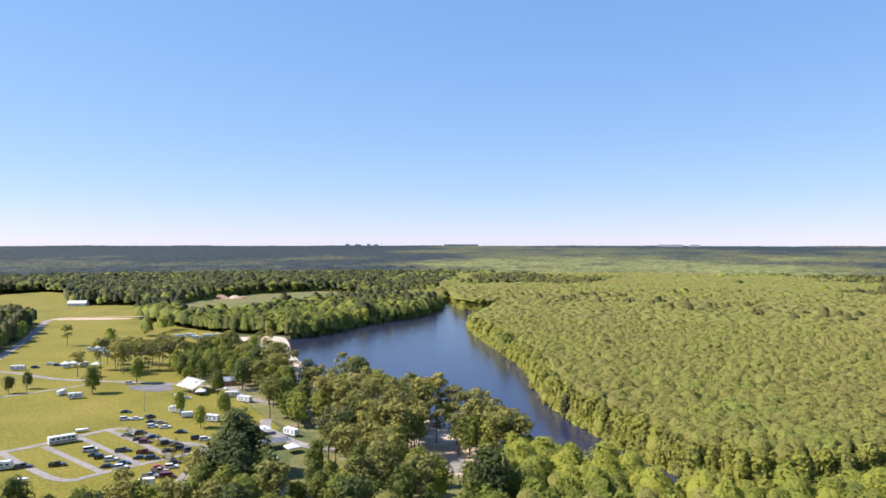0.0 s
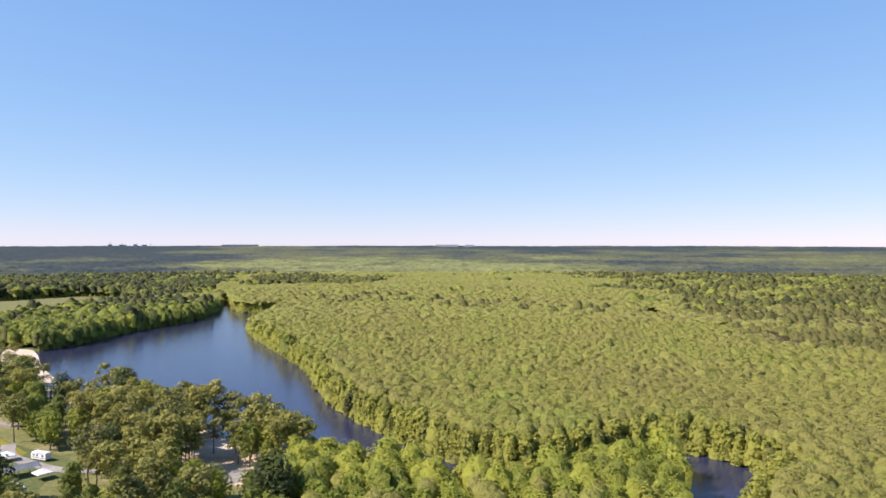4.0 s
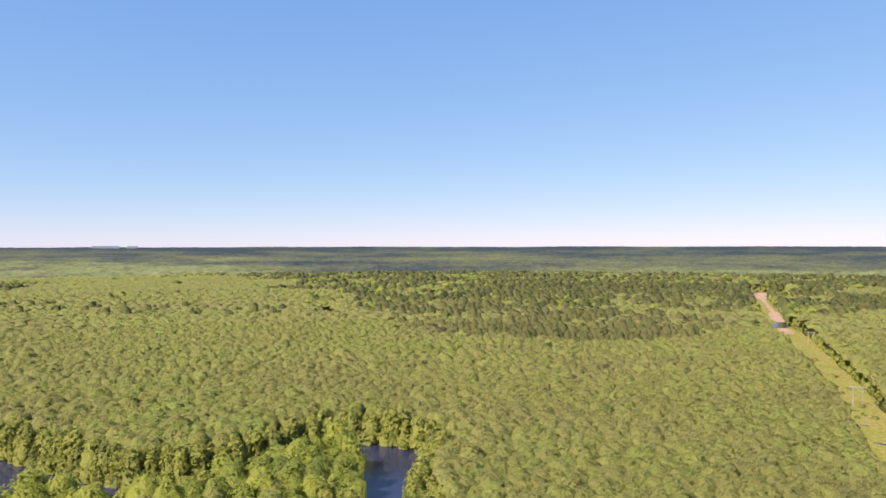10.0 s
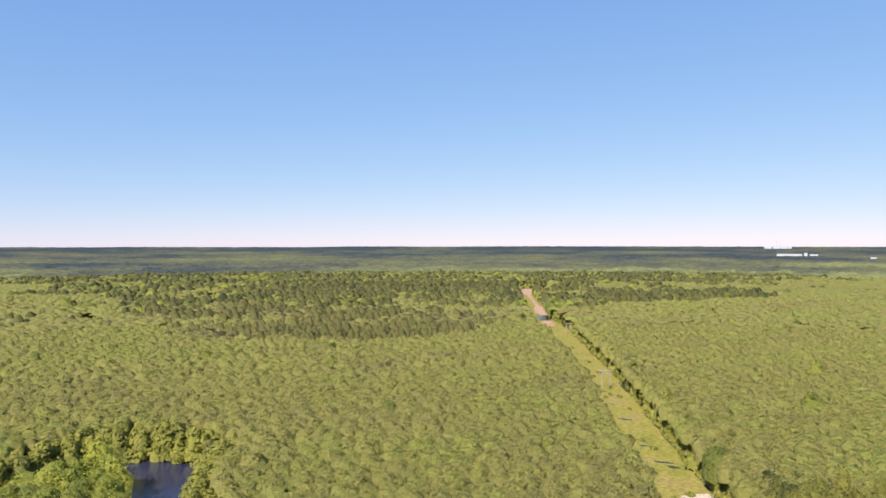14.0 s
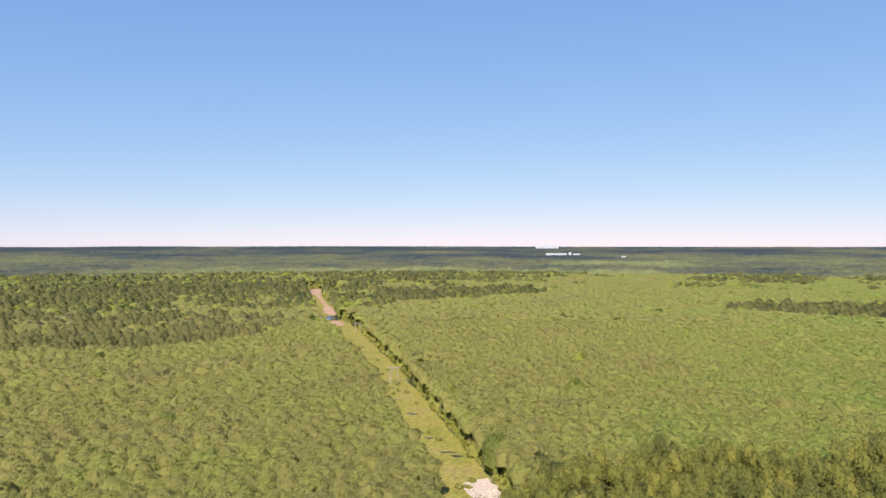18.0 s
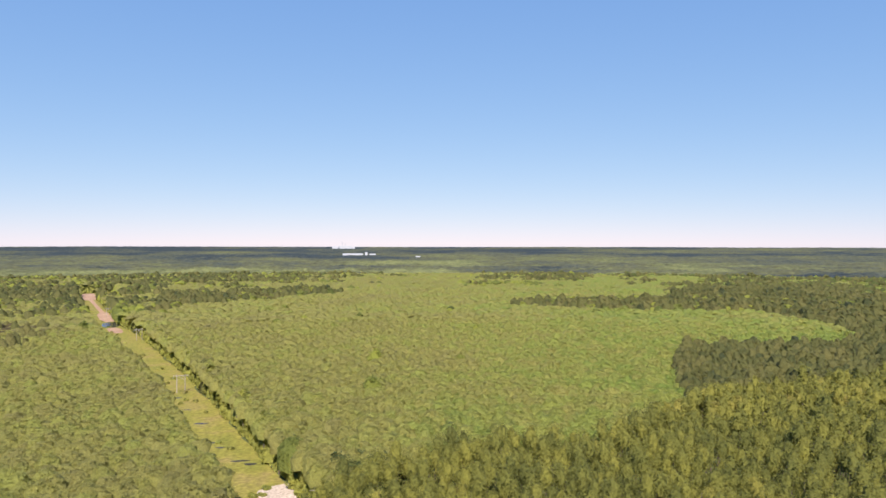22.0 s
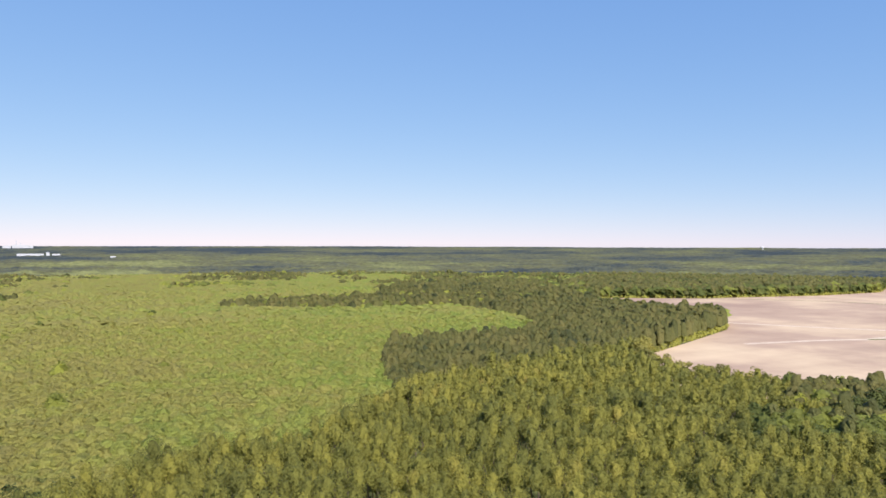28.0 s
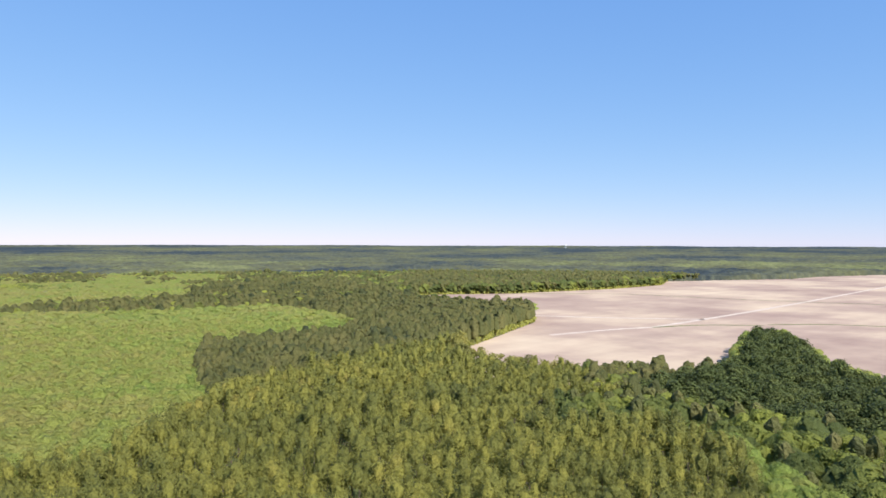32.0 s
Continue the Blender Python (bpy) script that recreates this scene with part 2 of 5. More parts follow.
RIVER = [(3, 1010), (11, 1000), (12, 975), (15, 835), (51, 811), (74, 858), (78, 850), (40, 706), (20, 667), (34, 561), (47, 477), (53, 430),
         (50, 359), (56, 318), (63, 290), (72, 262), (80, 238), (93, 224), (110, 219), (128, 223), (142, 230), (158, 230), (172, 222), (179, 205),
         (176, 188), (163, 177), (150, 170), (130, 150), (114, 128), (103, 133), (118, 158), (134, 182), (143, 198), (138, 207), (110, 200),
         (86, 195), (68, 203), (56, 217), (42, 232), (33, 247), (26, 262), (10, 285), (-12, 325), (-44, 372), (-62, 392), (-80, 412),
         (-88, 438), (-113, 506), (-127, 563), (-132, 580)]
RIVER += [(-113, 589), (-100, 626), (-79, 677), (-54, 716), (-24, 760), (1, 880), (0, 965)]
LAWN = [(-345, 440), (-304, 455), (-354, 588), (-399, 685), (-470, 715), (-560, 830), (-720, 1000), (-650, 1135), (-585, 1095), (-478, 890), (-340, 890), (-326, 735), (-247, 662),
        (-255, 600), (-262, 520), (-262, 480), (-203, 445), (-160, 420), (-130, 400), (-100, 350), (-78, 314), (-70, 300), (-80, 285), (-92, 265),
        (-84, 240), (-90, 226), (-105, 214), (-150, 208), (-260, 208), (-345, 300)]
FIELD_N = [(-342, 800), (-345, 940), (-300, 1085), (-210, 1158), (-118, 1125), (-112, 960), (-128, 850), (-185, 790), (-210, 690), (-262, 700), (-300, 790)]
BEACH = [(-178, 590), (-138, 600), (-124, 563), (-110, 506), (-84, 438), (-76, 412), (-58, 391), (-60, 380), (-90, 405), (-112, 440), (-135, 500), (-150, 560), (-180, 578)]
GLADE = [(-58, 330), (-30, 345), (8, 300), (28, 256), (26, 240), (8, 232), (-10, 262), (-45, 300)]
CORRIDOR = [(172, 27), (184, 33), (218, 46), (266, 68), (357, 107), (482, 167), (576, 220), (690, 275), (864, 357), (985, 405), (1140, 472), (1172, 457),
            (1020, 396), (715, 259), (624, 208), (422, 112), (305, 61), (252, 39), (216, 23), (196, 12)]
MEADOW = [(1172, 459), (1179, 429), (953, 341), (940, 352), (1031, 397)]
SOIL = [(806, -655), (796, -710), (783, -744), (757, -785), (735, -823), (691, -1037), (692, -1209), (756, -1343), (620, -1646), (618, -1811), (540, -2060), (-200, -2100),
        (-200, -700), (20, -395), (98, -397), (124, -415), (156, -460), (186, -506), (218, -566), (236, -556), (224, -505), (201, -440), (184, -400), (183, -345),
        (222, -304), (247, -292), (288, -288), (332, -308), (366, -349), (407, -442), (455, -548), (494, -592), (570, -565), (640, -560), (747, -613)]

sheet("water", soften(RIVER, 2), 0.10, M_WATER, "dark tannin river reflecting the sky, some of its blue painted in", "river")
CAMP_LAWN = [(-266, 478), (-266, 520), (-254, 600), (-250, 662), (-185, 616), (-174, 590), (-182, 576), (-152, 556), (-136, 500), (-128, 440), (-160, 412), (-205, 442)]
sheet("camp_lawn", CAMP_LAWN, 0.055, M_LAWN, "mown grass round the far camp sites", "lawn")
sheet("lawn", LAWN, 0.05, M_LAWN, "sunlit yellow-green mown campground lawn", "lawn")
sheet("pasture", soften(FIELD_N, 2), 0.05, M_PASTURE, "dry olive pasture between woods", "field")
sheet("beach", soften(BEACH, 2), 0.16, M_SAND, "pale sandy beach beside the river", "beach")
sheet("glade", soften(GLADE, 2), 0.06, M_DIRT, "bare sandy ground under pines by the river", "ground")
sheet("power_line_clearing", ragged(CORRIDOR, 12, 2.0, 3), 0.06, M_RANK, "rank yellow-green grass in a power line clearing", "clearing")
sheet("meadow", soften(MEADOW, 2), 0.07, M_RANK, "small bright green meadow beside the clearing", "meadow")
sheet("field", ragged(SOIL, 60, 2.5, 6), 0.08, M_SOIL, "bare pale ploughed field with sandy streaks", "field")


# ---- woods ----
def inside(px, py, poly):
    hit = np.zeros(px.shape, bool)
    for (ax, ay), (bx, by) in zip(poly, poly[1:] + poly[:1]):
        if ay == by:
            continue
        hit ^= ((ay > py) != (by > py)) & (px < (bx - ax) * (py - ay) / (by - ay) + ax)
    return hit


def leaf_sprays(rng, centre, facing, size, soft=None, rough=0.22):
    """Small three-cornered sprays of leaves at the centres, lying roughly across the facing directions.

    Gives their corners, and for each spray the direction in which the leafy surface as a whole looks there."""
    n = len(centre)
    # bent upwards too, which evens out light and shade over the crown
    soft = unit((facing if soft is None else unit(soft)) + (0, 0, 0.45) + rough * rng.normal(size=(n, 3)))
    a = np.cross(facing, rng.normal(size=(n, 3)))
    a /= np.linalg.norm(a, axis=1, keepdims=True) + 1e-9
    b = np.cross(facing, a)
    s = (size * rng.uniform(0.65, 1.35, n))[:, None]
    turn = rng.uniform(0, 2 * math.pi, (n, 1))
    out = []
    for k in range(3):
        t = turn + k * 2.094 + rng.uniform(-0.35, 0.35, (n, 1))
        out.append(centre + s * rng.uniform(0.75, 1.1, (n, 1)) * (a * np.cos(t) + b * np.sin(t)) + facing * s * rng.uniform(-0.16, 0.16, (n, 1)))
    q = np.stack(out, 1)
    turned = (np.cross(q[:, 1] - q[:, 0], q[:, 2] - q[:, 0]) * soft).sum(1) < 0
    q[turned] = q[turned][:, ::-1]
    return q, soft


def unit(v):
    return v / (np.linalg.norm(v, axis=1, keepdims=True) + 1e-9)


def reach_for(area, n):
    """The size of n sprays that cover an area."""
    return math.sqrt(area / n / 1.3)


def crown_flat(rng, n, top=14.0, radius=3.1, dome=1.9):
    """A feathery, closed, gently domed crown, as cypresses have in a dense swamp."""
    rho, a = np.sqrt(rng.uniform(0, 1, n)), rng.uniform(0, 2 * math.pi, n)
    f1, f2 = rng.uniform(0, 6, 2)
    lump = np.sin(a * 3 + f1) * 0.10 + np.sin(a * 5 + f2) * 0.07
    r = radius * rho * (1 + lump)
    x, y = r * np.cos(a), r * np.sin(a)
    wx, wy = 1.7 * x + f1, 1.7 * y + f2
    z = top - dome * rho ** 2.2 + 0.42 * np.sin(wx) * np.sin(wy) - rng.exponential(0.16, n)
    p = np.stack([x, y, z], 1)
    d = np.stack([np.cos(a) * rho * 0.8, np.sin(a) * rho * 0.8, np.full(n, 1.0)], 1)
    lean = np.stack([np.cos(a) * rho ** 1.4 * 0.8 - 0.45 * np.cos(wx) * np.sin(wy), np.sin(a) * rho ** 1.4 * 0.8 - 0.45 * np.sin(wx) * np.cos(wy), np.full(n, 1.0)], 1)
    return leaf_sprays(rng, p, unit(d + 0.10 * rng.normal(size=(n, 3))), reach_for(20 * 1.8, n), lean, 0.16)


def crown_broad(rng, n, top=15.0, radius=4.2, deep=0.62, up=0.45):
    """A rounded uneven crown of leafy lumps."""
    k = int(np.clip(n / 16, 1, 18))
    base = top * (1 - deep)
    mid = base + (top - base) * 0.45
    d0 = unit(rng.normal(size=(k, 3)) + (0, 0, 0.3))
    c = d0 * np.array([radius * 0.5, radius * 0.5, (top - base) * 0.28]) * rng.uniform(0.6, 1.1, (k, 1)) + (0, 0, mid)
    if k < 3:
        c[:] = (0, 0, mid)
    j = rng.integers(0, k, n)
    d = unit(rng.normal(size=(n, 3)) + (0, 0, up) + (d0[j] * 0.6 if k > 2 else 0))
    size = np.array([radius * 0.58, radius * 0.58, (top - base) * 0.34]) if k > 2 else np.array([radius, radius, (top - base) * 0.55])
    p = c[j] + d * size * (1 - rng.exponential(0.10, (n, 1)).clip(0, 0.6))
    area = 2 * math.pi * radius * radius * 1.0 + radius * (top - base) * 2.4
    whole = unit((p - (0, 0, mid)) / (radius, radius, (top - base) * 0.5))
    return leaf_sprays(rng, p, unit(d + (0, 0, 0.35) + 0.35 * rng.normal(size=(n, 3))), reach_for(area * 1.25, n), d + 0.6 * whole + (0, 0, 0.15))


def crown_pine(rng, n, top=20.0, radius=3.1, low=0.42):
    """Needle tufts in loose tiers over a rounded crown, widest below its middle."""
    k = int(np.clip(n / 12, 4, 40))
    v = 1 - ((np.arange(k) + rng.uniform(0.1, 0.9, k)) / k) ** 0.72
    a = np.arange(k) * 2.4 + rng.uniform(-0.5, 0.5, k)
    reach = radius * np.sin(np.clip(0.35 + v * 2.7, 0, 3.0)) ** 0.7 * rng.uniform(0.78, 1.12, k)
    deep = top * (1 - low)
    c = np.stack([reach * 0.80 * np.cos(a), reach * 0.80 * np.sin(a), top - 0.6 - deep * (1 - v) * 0.92], 1)
    rad = np.stack([0.26 * radius + 0.25 * reach, 0.26 * radius + 0.25 * reach, 0.16 * radius + 0.1 * reach], 1)
    j = np.arange(n) % k
    d = unit(rng.normal(size=(n, 3)) + (0, 0, 0.8))
    p = c[j] + d * rad[j] * (1.06 - rng.exponential(0.12, (n, 1)).clip(0, 0.6))
    area = math.pi * radius * radius + radius * deep * 2.0
    whole = unit((p - (0, 0, top - deep * 0.62)) / (radius, radius, deep * 0.62))
    return leaf_sprays(rng, p, unit(d * (0.8, 0.8, 1.0) + (0, 0, 0.5) + 0.24 * rng.normal(size=(n, 3))), reach_for(area * 0.85, n), d + whole, 0.28)


def crown_ragged(rng, n, top=21.0, radius=5.0, low=0.40, k=22, cover=2.9):
    """Separate rounded clumps of needles on the limbs of an old pine, with sky showing between them."""
    u = np.sqrt((np.arange(k) + 0.5) / k)
    a = np.arange(k) * 2.4 + rng.uniform(-0.5, 0.5, k)
    v = rng.uniform(0, 1, k) ** 0.75
    out = radius * u * np.sqrt(np.clip(1.08 - v ** 3, 0.1, 1)) * (0.55 + 0.45 * np.clip(v * 2.2, 0, 1))
    c = np.stack([out * np.cos(a), out * np.sin(a), top * (low + (0.95 - low) * v)], 1)
    size = rng.uniform(1.4, 2.4, k) * radius / 5.0
    j = np.arange(n) % k
    d = unit(rng.normal(size=(n, 3)) + (0, 0, 0.5))
    p = c[j] + d * size[j, None] * (1.0, 1.0, 0.62) * (1.06 - rng.exponential(0.12, (n, 1)).clip(0, 0.6))
    return leaf_sprays(rng, p, unit(d + (0, 0, 0.35) + 0.3 * rng.normal(size=(n, 3))), reach_for(cover * k * math.pi * (1.75 * radius / 5) ** 2 * 0.62, n), d + (0, 0, 0.2))


RINGS = {"swamp": ((2.0, 13.5), (3.8, 11.8), (2.9, 8.0)), "wood": ((2.4, 14.3), (4.6, 11.4), (4.7, 4.5)), "dark": ((1.8, 16.3), (2.9, 14.2), (3.2, 6.0)),
         "pine": ((1.4, 17.3), (2.4, 15.9), (2.6, 14.0), (1.5, 12.0)), "fringe": ((1.5, 11.2), (2.6, 8.8), (2.9, 5.0), (2.6, 1.2)), "shrub": ((1.5, 4.4), (2.5, 2.8), (2.6, 0.4))}
TOPS = {"swamp": 14.2, "wood": 15.2, "dark": 17.4, "pine": 17.9, "fringe": 12.0, "shrub": 5.0}
INNER = {"swamp": (0.93, 0.955), "pine": (0.56, 0.94), "dark": (0.84, 0.95), "wood": (0.90, 0.95), "fringe": (0.70, 0.95), "shrub": (0.85, 0.9)}
SPRAY = {"swamp": 0.62, "pine": 0.82, "dark": 0.78, "wood": 0.56, "fringe": 0.95, "shrub": 0.75}


def crown_mass(rng, kind, seg=7, rings=None):
    """The closed leafy mass of a distant crown: uneven rings of foliage under a rounded top."""
    v, f = [(rng.normal(0, 0.3), rng.normal(0, 0.3), TOPS[kind] + rng.normal(0, 0.25))], []
    use = RINGS[kind] if rings is None else RINGS[kind][rings]
    for q, (rad, z) in enumerate(use):
        for i in range(seg):
            a = (i + 0.5 * (q % 2) + rng.uniform(-0.2, 0.2)) / seg * 2 * math.pi
            k = rad * (1 + rng.normal(0, 0.17))
            v.append((k * math.cos(a), k * math.sin(a), z + rng.normal(0, 0.5)))
    for i in range(seg):
        f.append((0, 1 + i, 1 + (i + 1) % seg))
        for q in range(len(use) - 1):
            a, b = 1 + q * seg, 1 + (q + 1) * seg
            f += [(a + i, b + i, b + (i + 1) % seg), (a + i, b + (i + 1) % seg, a + (i + 1) % seg)]
    return np.array(v), np.array(f)


def mass_normals(v, f, lift=0.7):
    """Shading directions of a leafy mass, bent upwards by lift to weaken its shade."""
    n = np.zeros(v.shape)
    for i in range(3):
        np.add.at(n, f[:, i], np.cross(v[f[:, 1]] - v[f[:, 0]], v[f[:, 2]] - v[f[:, 0]]))
    return unit(unit(n) + (0, 0, lift))


def crown(kind, rng, n):
    if kind == "swamp":
        return crown_flat(rng, n)
    if kind == "tuft":
        return crown_broad(rng, n, 1.1, 1.5, 1.0)
    if kind == "shrub":
        return crown_broad(rng, n, 5.0, 3.0, 1.0)
    if kind == "fringe":
        return crown_broad(rng, n, 12.0, 3.1, 0.94)
    if kind == "wood":
        return crown_broad(rng, n, 15.0, 5.0, 0.80)
    if kind == "pine":
        return crown_pine(rng, n, 18.0, 2.75, 0.64)
    return crown_pine(rng, n, 17.0, 2.4, 0.34)


# where each kind of tree stands
PINES = [(165, 40), (190, 28), (210, 4), (228, -18), (236, -45), (232, -69), (263, -107), (290, -131), (300, -150), (312, -172), (330, -225), (345, -320), (366, -349),
         (332, -308), (288, -287), (247, -291), (222, -303), (190, -340), (178, -277), (150, -258), (122, -238), (98, -224), (76, -187), (60, -150), (60, 40)]
PLANTATION = [(290, -131), (364, -157), (433, -190), (445, -240), (440, -295), (511, -412), (575, -545), (494, -585), (455, -548), (407, -442), (366, -349), (345, -320), (330, -225), (312, -172), (300, -150)]
CLUMP = [(178, -277), (176, -335), (180, -400), (196, -440), (219, -500), (231, -550), (220, -560), (186, -500), (156, -455), (124, -410), (100, -392), (20, -390), (0, -330), (74, -284), (107, -285), (147, -285)]
HARD = [(193, -244), (159, -273), (134, -294), (98, -293), (46, -297), (30, -192), (68, -205), (100, -233), (128, -251), (148, -234), (161, -210)]
DARK_ROW = [(226, -319), (199, -335), (175, -379), (141, -310), (160, -275), (188, -265)]
DARK_SS = [(1429, -1312), (703, -2089), (450, -2196), (370, -1807), (513, -1524), (653, -1153), (572, -902), (661, -759), (678, -622), (775, -604)]
DARK_SE = [(990, -426), (1041, -547), (1013, -684), (750, -618), (616, -508), (559, -574), (398, -409), (416, -303), (446, -307), (494, -348), (559, -378), (615, -372), (696, -366), (782, -344)]
INLET = [(8, 682), (19, 613), (33, 661), (53, 743), (42, 777), (10, 777)]
BROWN = [(437, 568), (560, 590), (564, 478), (570, 380), (610, 300), (600, 251), (484, 233), (396, 288), (350, 362), (386, 502)]
DARK_NE = [(734, 715), (976, 658), (1117, 470), (893, 376), (756, 495), (644, 608)]
DARK_T = [(49, 1163), (60, 1400), (158, 1500), (274, 1264), (245, 1132), (119, 1158)]
DARK_N = [(68, 780), (118, 881), (213, 894), (260, 809), (420, 640), (393, 574), (285, 620), (193, 790), (115, 747)]
DARK_E = [(700, 240), (784, 203), (879, 123), (963, 65), (1087, 81), (923, 245), (866, 253)]
DARK_S = [(744, -133), (800, -150), (850, -400), (723, -591), (661, -512), (665, -339), (735, -175)]
WOODS_W = [(-800, 300), (-300, 440), (-350, 590), (-395, 690), (-470, 715), (-560, 830), (-800, 900)]
CAMP = [(-345, 200), (-345, 470), (-262, 520), (-247, 657), (-200, 620), (-135, 600), (-110, 500), (-80, 414), (-44, 374), (-12, 330), (14, 285), (30, 254), (24, 225), (0, 190), (-30, 175), (-345, 175)]
BANK = [(26, 258), (40, 238), (58, 222), (72, 208), (90, 200), (140, 212), (150, 200), (110, 110), (-20, 110), (-30, 175), (0, 200)]


EDGE_AZ = [-60, -9, 0, 25, 33, 42, 52, 70, 78, 92, 112, 122, 130, 175]
EDGE_R = [0, 500, 2300, 2100, 1050, 740, 700, 860, 1150, 1650, 1500, 900, 800, 700]


def wild(az, r, n1, n2):
    """Share of dark mixed woods: none in the open swamp, all beyond its far edge."""
    lim = np.interp(az, EDGE_AZ, EDGE_R) * (1 + 0.25 * n1)
    return np.clip(0.5 + (r - lim) / (0.5 * lim + 1) + 0.9 * n2 * np.clip(r / 900, 0.1, 1), 0, 1)


def layout():
    rng = np.random.default_rng(7)
    step = 6.9
    gx, gy = np.meshgrid(np.arange(-1000, 1600, step), np.arange(-1600, 1600, step * 0.87))
    gx = gx + (np.arange(gx.shape[0]) % 2)[:, None] * step / 2
    x = (gx + rng.uniform(-2.4, 2.4, gx.shape)).ravel()
    y = (gy + rng.uniform(-2.4, 2.4, gy.shape)).ravel()
    r = np.hypot(x, y)
    az = np.degrees(np.arctan2(x, y))
    keep = (r > 135) & (r < 1600) & (az > -38) & (az < 171)
    x, y, r = x[keep], y[keep], r[keep]
    sx, sy = np.meshgrid(np.arange(-620, 624, 4.9), np.arange(-624, 624, 4.25))      # small close-set crowns near by
    sx = (sx + (np.arange(sx.shape[0]) % 2)[:, None] * 2.45 + rng.uniform(-1.35, 1.35, sx.shape)).ravel()
    sy = (sy + rng.uniform(-1.35, 1.35, sy.shape)).ravel()
    sr, saz = np.hypot(sx, sy), np.degrees(np.arctan2(sx, sy))
    keep = (sr > 135) & (sr < 620) & (saz > -38) & (saz < 171)
    for poly in (BANK, HARD, DARK_ROW):
        keep &= ~inside(sx, sy, poly)
    sx, sy = sx[keep], sy[keep]
    spare = np.zeros(x.shape, bool)
    for poly in (BANK, HARD, DARK_ROW):
        spare |= inside(x, y, poly)
    far = (r >= 620) | spare
    x, y = np.concatenate([x[far], sx]), np.concatenate([y[far], sy])
    r = np.hypot(x, y)
    fx, fy = np.meshgrid(np.arange(-40, 600, 5.4), np.arange(-600, 60, 4.7))      # the planted pines stand closer
    fx = (fx + (np.arange(fx.shape[0]) % 2)[:, None] * 2.7 + rng.uniform(-1.45, 1.45, fx.shape)).ravel()
    fy = (fy + rng.uniform(-1.45, 1.45, fy.shape)).ravel()
    px, py = np.meshgrid(np.arange(-40, 620, 4.9), np.arange(-620, 60, 4.3))
    px = (px + (np.arange(px.shape[0]) % 2)[:, None] * 2.45 + rng.uniform(-1.1, 1.1, px.shape)).ravel()
    py = (py + rng.uniform(-1.1, 1.1, py.shape)).ravel()
    rows, stand_in, stand_close = np.zeros(x.shape, bool), inside(fx, fy, PINES), np.zeros(px.shape, bool)
    for poly in (PINES, PLANTATION, DARK_ROW):
        rows |= inside(x, y, poly)
        if poly is not PINES:
            stand_close |= inside(px, py, poly)
    stand_in &= np.hypot(fx, fy) > 135
    x, y = np.concatenate([x[~rows], fx[stand_in], px[stand_close]]), np.concatenate([y[~rows], fy[stand_in], py[stand_close]])
    r = np.hypot(x, y)
    open_land = inside(x + 1.4, y - 3.0, CORRIDOR)
    for poly in (soften(RIVER, 1), LAWN, FIELD_N, BEACH, CORRIDOR, MEADOW, SOIL, CAMP, INLET, CLUMP):
        open_land |= inside(x, y, poly)
    for hx, hy in ((703, 758), (438, 640)):             # yards round two far houses
        k = np.clip((x * hx + y * hy) / (hx * hx + hy * hy), 0.92, 1.0)
        open_land |= np.hypot(x - k * hx, y - k * hy) < 8
    x, y, r = x[~open_land], y[~open_land], r[~open_land]
    kind = np.zeros(x.shape, int)                       # 0 swamp, 1 pine, 2 plantation, 3 hardwood
    n1 = np.array([noise.noise((a * 0.004, b * 0.004, 3.1)) for a, b in zip(x, y)])
    n2 = np.array([noise.noise((a * 0.014, b * 0.014, 8.7)) for a, b in zip(x, y)])
    mixw = wild(np.degrees(np.arctan2(x, y)), r, n1, n2)
    jit = rng.normal(0, 0.10, x.shape)
    kind[mixw + jit > 0.5] = 2
    kind[(mixw + jit > 0.5) & (n2 + 1.5 * jit > 0.46)] = 3
    kind[(mixw + jit > 0.5) & (n2 + 2 * jit < -0.12)] = 0
    dice = rng.uniform(0, 1, x.shape)
    mingled = mixw + jit > 0.5
    kind[mingled & (dice + 0.5 * n1 - 0.6 * n2 > 0.58)] = 0
    kind[mingled & (dice < 0.14)] = 3
    kind[(dice < 0.005) & (kind == 0)] = 3
    west = (x < -20 + 0.02 * y + np.where(r > 880, 260 * n1, 0)) & (y > 380)
    kind[west] = np.where(dice[west] < np.where(r[west] > 800, 0.62, 0.07), 2, 3)
    xs, ys = x + 30 * n2, y + 30 * np.array([noise.noise((a * 0.013, b * 0.013, 21.0)) for a, b in zip(x, y)])
    for poly, a, b, share in ((PLANTATION, 2, 2, 0), (PINES, 1, 1, 0), (HARD, 3, 2, 0.15), (DARK_ROW, 2, 3, 0.25), (DARK_SE, 2, 0, 0.06), (DARK_SS, 2, 3, 0.35), (BROWN, 0, 2, 0.16), (DARK_N, 2, 0, 0.93), (DARK_NE, 2, 0, 0.40), (DARK_T, 2, 3, 0.4),
                              (DARK_E, 2, 3, 0.3), (DARK_S, 2, 3, 0.3), (WOODS_W, 2, 3, 0.4), (BANK, 3, 0, 0.15)):
        crisp = poly in (PLANTATION, PINES, BANK, HARD, DARK_ROW)
        hit = inside(x if crisp else xs, y if crisp else ys, poly)
        kind[hit] = np.where(dice[hit] < share, b, a)
        if poly is BROWN:                               # darker trees in clumps
            kind[hit & (n2 + 0.25 * jit > 0.02) & (dice > 0.42)] = 2
    lone = (r < 620) & (kind >= 2) & (rng.uniform(0, 1, x.shape) < 0.45)              # larger crowns stand wider apart
    for poly in (PLANTATION, HARD, DARK_ROW, BANK):
        lone &= ~inside(x, y, poly)
    return x[~lone], y[~lone], r[~lone], kind[~lone]


